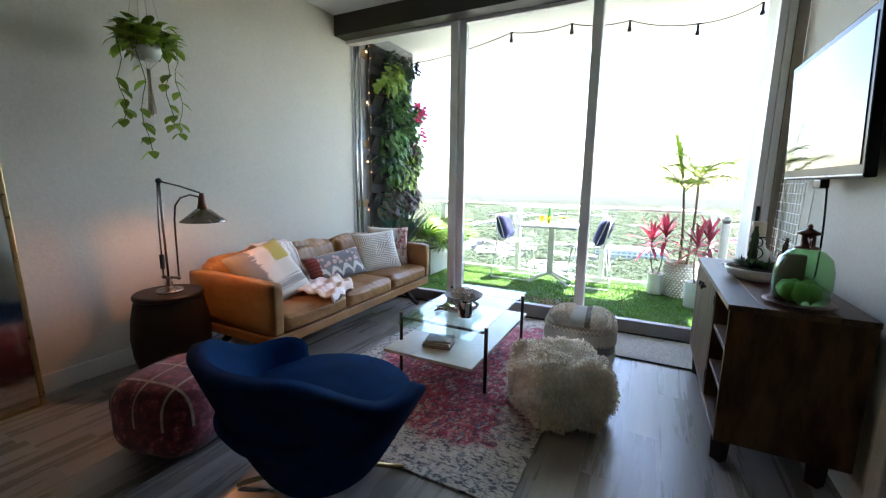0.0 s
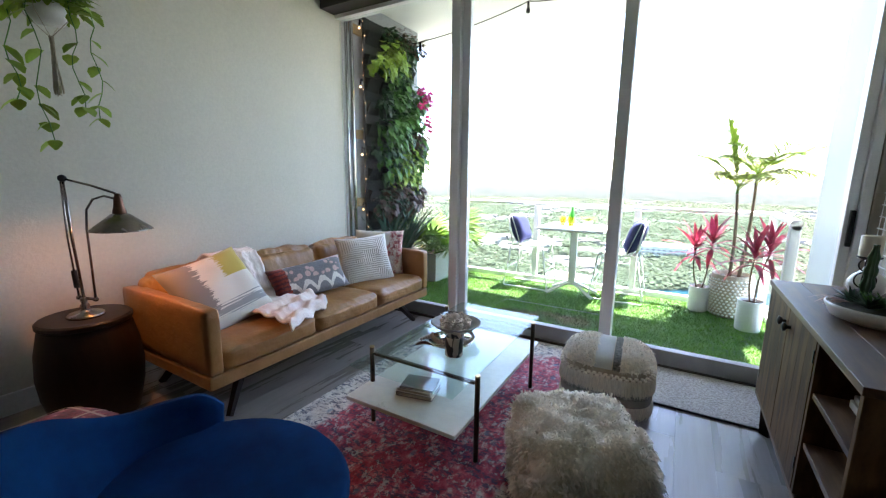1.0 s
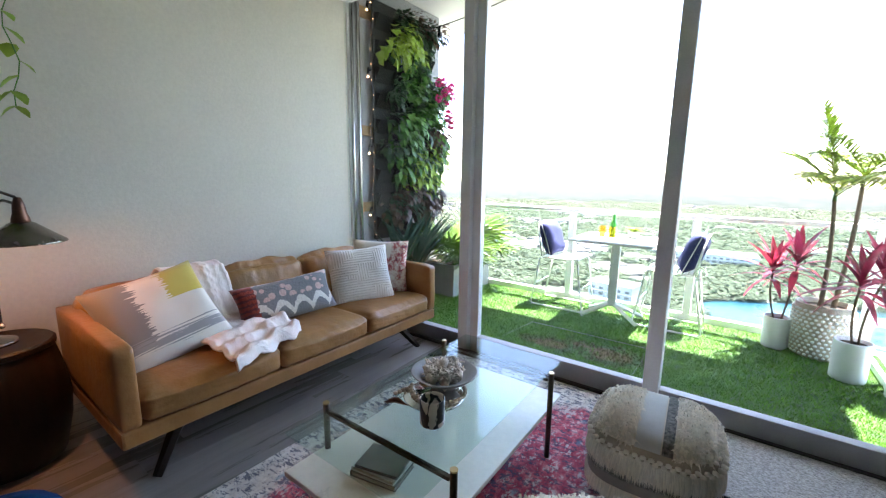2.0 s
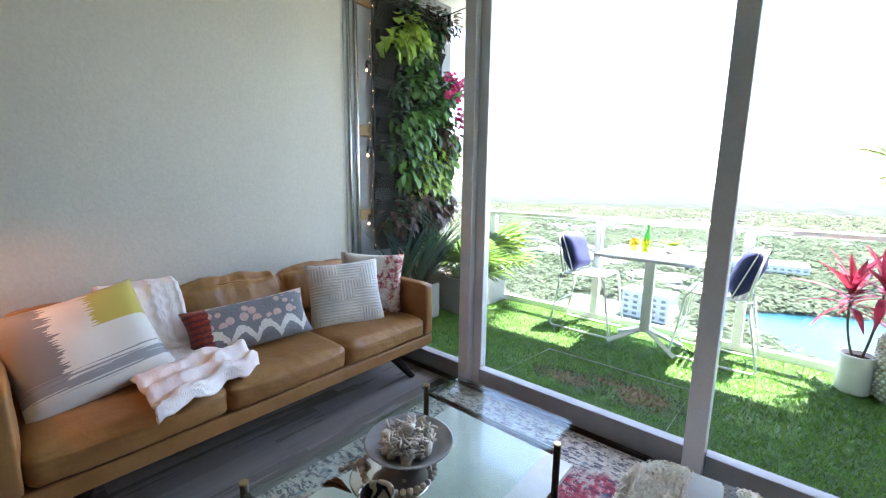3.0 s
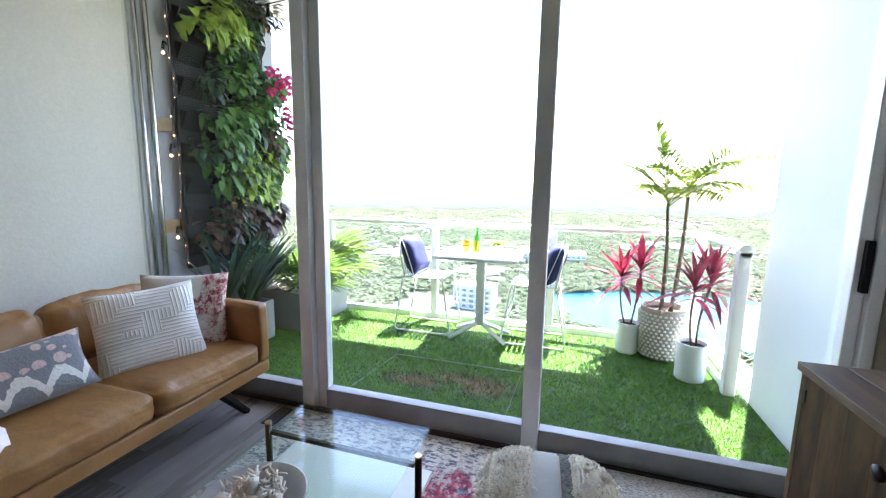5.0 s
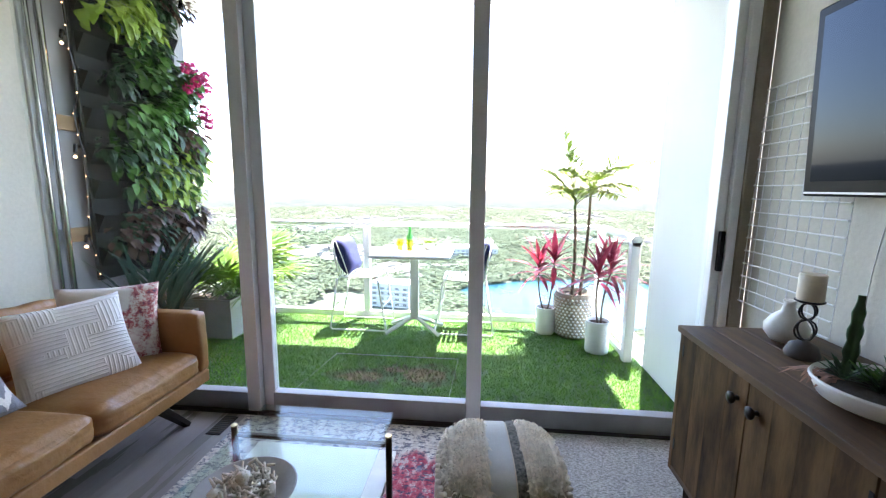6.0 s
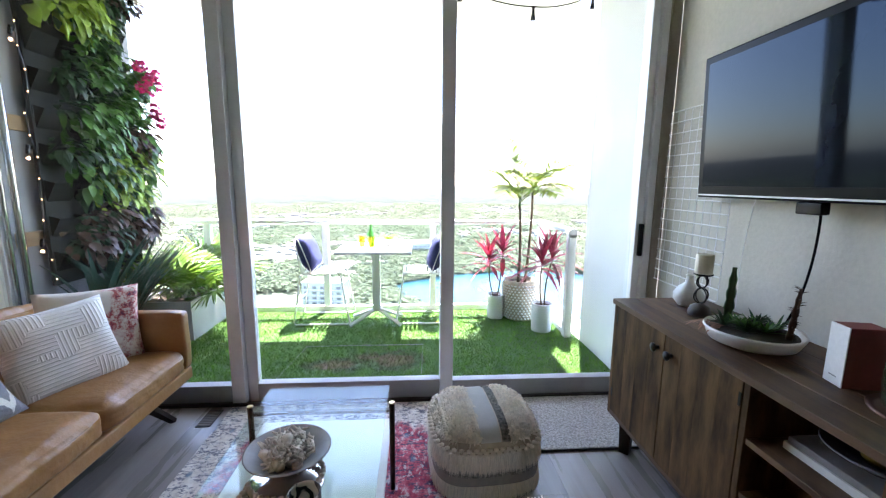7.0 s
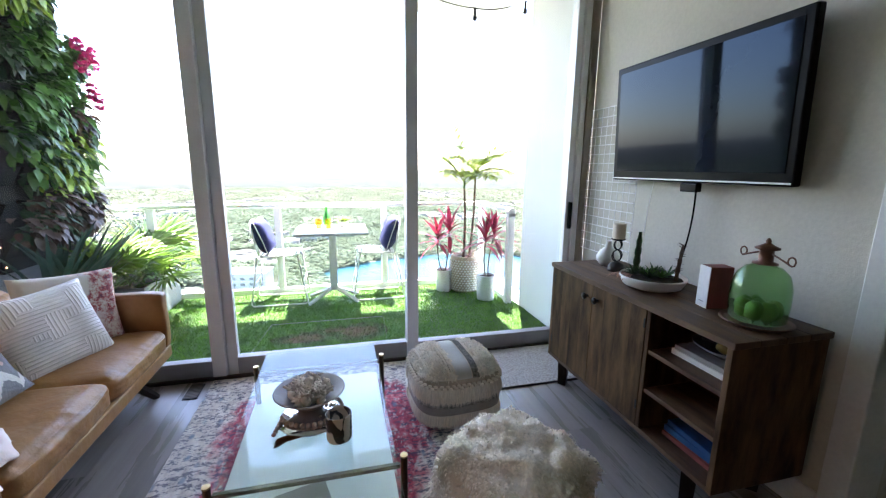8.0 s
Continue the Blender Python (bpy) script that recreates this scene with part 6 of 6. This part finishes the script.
def frond(parent, base, way, length, droop, seed):
    rr = random.Random(seed)
    way = Vector(way).normalized()
    lv = Leaves()
    pts = []
    for i in range(15):
        s = i / 14
        p = Vector(base) + way * (length * s) + Vector((0, 0, -droop * length * s * s))
        pts.append(p)
    for i in range(3, 15):
        d = (pts[i] - pts[i - 1]).normalized()
        side = d.cross(Vector((0, 0, 1))).normalized()
        L = length * 0.36 * math.sin(math.pi * (0.15 + 0.8 * (i - 3) / 12)) + 0.03
        for sgn in (-1, 1):
            for q in (0, 0.5):
                pp = pts[i] - d * (length / 14 * q)
                lv.leaf(pp, side * sgn + d * 0.55 + Vector((0, 0, rr.uniform(-0.05, 0.4))), (0, 0, 1), L * rr.uniform(0.85, 1.1), 0.018, 0.3, 0.3, 4)
    ob = lv.mesh("frond", M_PALM, parent)
    part("rib", tube(pts, 0.005, 5, taper=0.4), M_PALM, ob)


for (bx, by), (tx, ty, tzz), n in (((-0.03, -0.02), (-0.07, -0.12, 1.27), 9), ((0.05, 0.0), (0.07, -0.1, 1.4), 8)):
    part("trunk", tube(arc((bx, by, ph - 0.04), (tx, ty, tzz), (0.015, 0, 0), 10), 0.018, 10, taper=0.7), M_BARK, palm, "", True)
    part("crownshaft", tube([(tx, ty, tzz - 0.01), (tx, ty, tzz + 0.1)], 0.014, 8, taper=0.4), M_LEAF, palm, "green leaf sheath", True)
    for i in range(n):
        a = i * 2 * math.pi / n + rp.uniform(-0.3, 0.3) + bx * 30
        frond(palm, (tx, ty, tzz + rp.uniform(0.0, 0.08)), (math.cos(a), math.sin(a), rp.uniform(0.75, 1.7)), rp.uniform(0.44, 0.64), rp.uniform(0.35, 0.62), 100 + i + int(tzz * 100))
frond(palm, (-0.07, -0.12, 1.33), (-0.22, -0.05, 1.0), 0.68, 0.06, 151)
frond(palm, (0.07, -0.1, 1.46), (0.95, 0.0, 0.8), 0.74, 0.32, 152)
frond(palm, (0.07, -0.1, 1.42), (0.85, -0.4, 0.6), 0.5, 0.5, 153)

# ---- planters by the green wall ----


def planter(x0, y0, x1, y1, h, label):
    t = thing("planter_box", (x0 + x1) / 2, (y0 + y1) / 2, 0.014, 0, label, "planter", "planters")
    w, d = (x1 - x0) / 2, (y1 - y0) / 2
    b = box(-w, -d, 0, w, d, 0.03)
    for q in ((-w, -d, w, -d + 0.02), (-w, d - 0.02, w, d), (-w, -d + 0.02, -w + 0.02, d - 0.02), (w - 0.02, -d + 0.02, w, d - 0.02)):
        box(q[0], q[1], 0.03, q[2], q[3], h, 0.0, 2, b)
    part("box", b, M_GREYBOX, t)
    part("soil", box(-w + 0.021, -d + 0.021, h - 0.06, w - 0.021, d - 0.021, h - 0.03), M_SOIL, t)
    return t


p1 = planter(-3.12, 4.92, -2.8, 5.42, 0.36, "grey planter with long strap-leaved plants")
ra = random.Random(51)
for cx, cy in ((-0.02, -0.12), (0.03, 0.05), (0.0, 0.18)):
    for i in range(22):
        a = ra.uniform(-1.9, 1.9)
        lv = Leaves()
        lv.leaf((cx, cy, 0.3), (math.cos(a) * 0.5, math.sin(a) * 0.45, ra.uniform(1.0, 2.6)), (math.cos(a), math.sin(a), 0), ra.uniform(0.55, 0.85), ra.uniform(0.035, 0.055), -0.34, 0.2, 7)
        lv.mesh("strap_leaf", M_BLUEGREEN, p1)
p2 = planter(-3.12, 5.6, -2.62, 6.42, 0.38, "grey planter with a bushy fan palm")


def fan(parent, base, way, stalk, size, seed):
    rr = random.Random(seed)
    way = Vector(way).normalized()
    tip = Vector(base) + way * stalk + Vector((0, 0, -0.12 * stalk))
    lv = Leaves()
    side = way.cross(Vector((0, 0, 1))).normalized()
    up = side.cross(way)
    for i in range(15):
        a = radians(-110 + 220 * i / 14)
        d = way * math.cos(a) + side * math.sin(a) + up * 0.12
        lv.leaf(tip, d, up, size * rr.uniform(0.85, 1.05) * (0.8 + 0.2 * math.cos(a)), 0.03, 0.42, 0.25, 5)
    ob = lv.mesh("fan_leaf", M_FAN, parent)
    part("stalk", tube([base, tip], 0.005, 5), M_LEAF, ob)


for i in range(34):
    a, e = ra.uniform(0, 6.28), ra.uniform(0.35, 1.5)
    cx, cy = ra.uniform(-0.12, 0.15), ra.uniform(-0.28, 0.28)
    dx = math.cos(a) if math.cos(a) > -0.3 else -0.2
    fan(p2, (cx, cy, 0.34), (dx, math.sin(a), e), ra.uniform(0.25, 0.55), ra.uniform(0.3, 0.44), 60 + i)

# ---- green wall ----
gw = thing("living_wall", WX, 5.3, 0.0, 0, "tall living wall of mixed foliage on black felt pockets", "living wall")
part("panel", box(0.045, -0.47, 0.75, 0.075, 0.47, 3.12, 0.004), M_FELT, gw, "black felt backing")
for z in (1.1, 1.87, 2.98):
    part("batten", box(0.002, -0.64, z - 0.05, 0.028, 0.62, z + 0.05, 0.003), M_PINEWOOD, gw, "raw timber batten")
pocket = None
for r in range(9):
    for c in range(4):
        at = pose(0.076, -0.35 + c * 0.233, 0.85 + r * 0.25)
        if pocket is None:
            b = bmesh.new()
            vs = [b.verts.new(p) for p in ((0, -0.1, 0), (0, 0.1, 0), (0.07, 0.1, 0.13), (0.07, -0.1, 0.13), (0, -0.105, 0.15), (0, 0.105, 0.15))]
            b.faces.new(vs[:4])
            b.faces.new((vs[0], vs[3], vs[4]))
            b.faces.new((vs[1], vs[5], vs[2]))
            bmesh.ops.solidify(b, geom=b.faces[:], thickness=0.004)
            pocket = part("pocket", b, M_FELT, gw, "black felt pocket", at=at)
        else:
            share(pocket, gw, at)
rw = random.Random(61)


def clump(lv, x, y, z, r, count, size, wide, droop):
    """A tuft of leaves that springs from a pocket and hangs outwards."""
    for i in range(count):
        a, e = rw.uniform(-1.5, 1.5), rw.uniform(-0.9, 0.9)
        d = Vector((math.cos(a) * math.cos(e), math.sin(a) * math.cos(e), math.sin(e)))
        p = Vector((x, y, z)) + Vector((d.x * r * 1.1, d.y * r, d.z * r * 0.9)) * rw.uniform(0.45, 1.0)
        if p.x < 0.08:
            p.x = 0.08
        lv.leaf(p, d + Vector((0.2, 0, -droop * rw.uniform(0.4, 1.3))), d + Vector((rw.uniform(-0.4, 0.4), rw.uniform(-0.4, 0.4), 0.8)), size * rw.uniform(0.5, 1.4), size * wide * rw.uniform(0.8, 1.2), 0.45, 0.22)


def foliage(name, material, spots, r, count, size, wide, droop, label):
    lv = Leaves()
    for y, z in spots:
        clump(lv, 0.1 + rw.uniform(0, 0.03), y, z, r * rw.uniform(0.8, 1.2), count, size, wide, droop)
    return lv.mesh(name, material, gw, label, "stuff")


def spots(y0, y1, z0, z1, n):
    return [(rw.uniform(y0, y1), rw.uniform(z0, z1)) for k in range(n)]


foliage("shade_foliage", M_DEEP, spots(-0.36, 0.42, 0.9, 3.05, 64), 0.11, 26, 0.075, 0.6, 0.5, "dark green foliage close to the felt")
foliage("wiry_foliage", M_PURPLE, spots(-0.1, 0.55, 2.88, 3.1, 12), 0.15, 26, 0.05, 0.5, 0.4, "dark wiry trailing leaves")
foliage("lime_vine", M_LIME, spots(-0.42, 0.3, 2.6, 2.86, 11), 0.14, 17, 0.105, 0.85, 0.8, "lime sweet-potato vine")
foliage("geranium_foliage", M_LEAF, spots(-0.12, 0.5, 2.05, 2.58, 16), 0.14, 22, 0.07, 0.95, 0.4, "round green geranium leaves")
foliage("geranium_edge", M_LEAF, [(0.5, 2.0 + 0.055 * k) for k in range(10)], 0.12, 18, 0.06, 0.95, 0.4, "geranium leaves at the outer edge")
foliage("herb_foliage", M_LEAF, spots(-0.2, 0.54, 1.45, 1.98, 15), 0.17, 22, 0.095, 0.55, 1.1, "broad green herb leaves")
foliage("mint_foliage", M_LIME, spots(-0.05, 0.5, 1.28, 1.7, 13), 0.16, 24, 0.075, 0.65, 0.7, "light green coleus leaves")
foliage("coleus_foliage", M_PURPLE, spots(-0.3, 0.52, 1.0, 1.26, 20), 0.15, 26, 0.075, 0.75, 0.7, "bronze coleus leaves")
foliage("coleus_tips", M_PURPLE, spots(0.4, 0.56, 1.7, 1.95, 6), 0.14, 24, 0.08, 0.6, 1.0, "bronze coleus tips")
for y, z, x in ((0.22, 2.44, 0.3), (0.2, 2.27, 0.32), (0.48, 2.42, 0.24), (0.52, 2.3, 0.2), (0.5, 2.1, 0.22), (0.55, 2.16, 0.2), (0.36, 2.36, 0.28), (0.54, 2.45, 0.24), (0.55, 2.35, 0.25), (0.55, 2.08, 0.24), (0.52, 2.02, 0.26), (0.44, 2.5, 0.2)):
    lv = Leaves()
    for i in range(46):
        a, q = rw.uniform(0, 6.28), rw.uniform(-1, 1)
        d = Vector((math.cos(a) * math.sqrt(1 - q * q), math.sin(a) * math.sqrt(1 - q * q), q))
        lv.leaf(Vector((x + 0.05, y + 0.03, z)) + d * 0.022, d, (0, 0.2, 1), 0.03, 0.03, 0.2)
    lv.mesh("flower_head", M_PINK, gw, "bright pink geranium flowers")

# string lights down the green wall
sl = thing("fairy_lights", WX + 0.08, 4.78, 0.0, 0, "string of warm fairy lights beside the living wall", "string lights")
pts = [(0.02 + 0.012 * math.sin(i * 2.1), 0.02 * math.sin(i * 1.3), 3.05 - i * 0.14) for i in range(17)]
part("wire", tube(pts, 0.004, 6), M_BLACK, sl)
for i, p in enumerate(pts):
    part("bulb", ball(0.005, p[0] + 0.01, p[1] - 0.012, p[2], sub=1), M_BULB, sl, "small warm bulb", True)
for z in (2.35, 1.62, 1.0, 2.95):
    part("socket", tube([(0.02, -0.02, z + 0.09), (0.03, -0.05, z + 0.1), (0.03, -0.06, z + 0.05)], 0.012, 8), M_BLACK, sl)
    part("bulb", ball(0.022, 0.03, -0.06, z + 0.02, 1, 1, 1.3, 2), M_GLASS, sl, "clear filament bulb", True)
    part("filament", ball(0.012, 0.03, -0.06, z + 0.02, sub=1), M_BULB, sl, "glowing filament")

# festoon under the soffit
fs = thing("festoon_lights", 0, 0, 0, 0, "black festoon cable with bare sockets under the balcony soffit", "string lights")
knots = [(-3.1, 5.55, 3.1), (-2.87, 5.6, 3.035), (-1.5, 5.6, 3.237), (-0.77, 5.6, 3.23), (-0.15, 5.6, 3.17), (0.5, 5.6, 3.038), (1.03, 5.6, 3.15)]
cable = []
for p, q in zip(knots, knots[1:]):
    cable += arc(p, q, (0, 0, -0.035), 8)[:-1]
cable.append(Vector(knots[-1]))
part("cable", tube(cable, 0.005, 6), M_BLACK, fs)
for x, y, z in knots[1:]:
    part("socket", lathe([(0, 0), (0.012, -0.005), (0.014, -0.06), (0.022, -0.085), (0.022, -0.11), (0, -0.115)], 12, centre=(x, y)), M_BLACK, fs, at=pose(0, 0, z))
    part("clip", box(x - 0.02, y - 0.004, z - 0.006, x + 0.02, y + 0.004, z + 0.006), M_BLACK, fs)

# ---- floor planks ----
PW, PL = 0.178, 1.22
plank = {}
rk = random.Random(71)
y0 = -1.3
i = 0
x = WX + 0.001
while x < EX + 0.6:
    w = min(PW, EX + 0.6 - x)
    y = -1.3 - PL * rk.random()
    while y < 4.438:
        a, c = max(y, -1.3), min(y + PL, 4.438)
        if c - a > 0.04:
            key = (round(w, 3), round(c - a, 3))
            if key not in plank:
                plank[key] = part("plank", box(0.0003, 0.0003, -0.0115, w - 0.0003, c - a - 0.0003, 0.0), M_PLANK, floor, at=pose(x, a, 0))
            else:
                share(plank[key], floor, pose(x, a, 0))
        y += PL
    x += PW
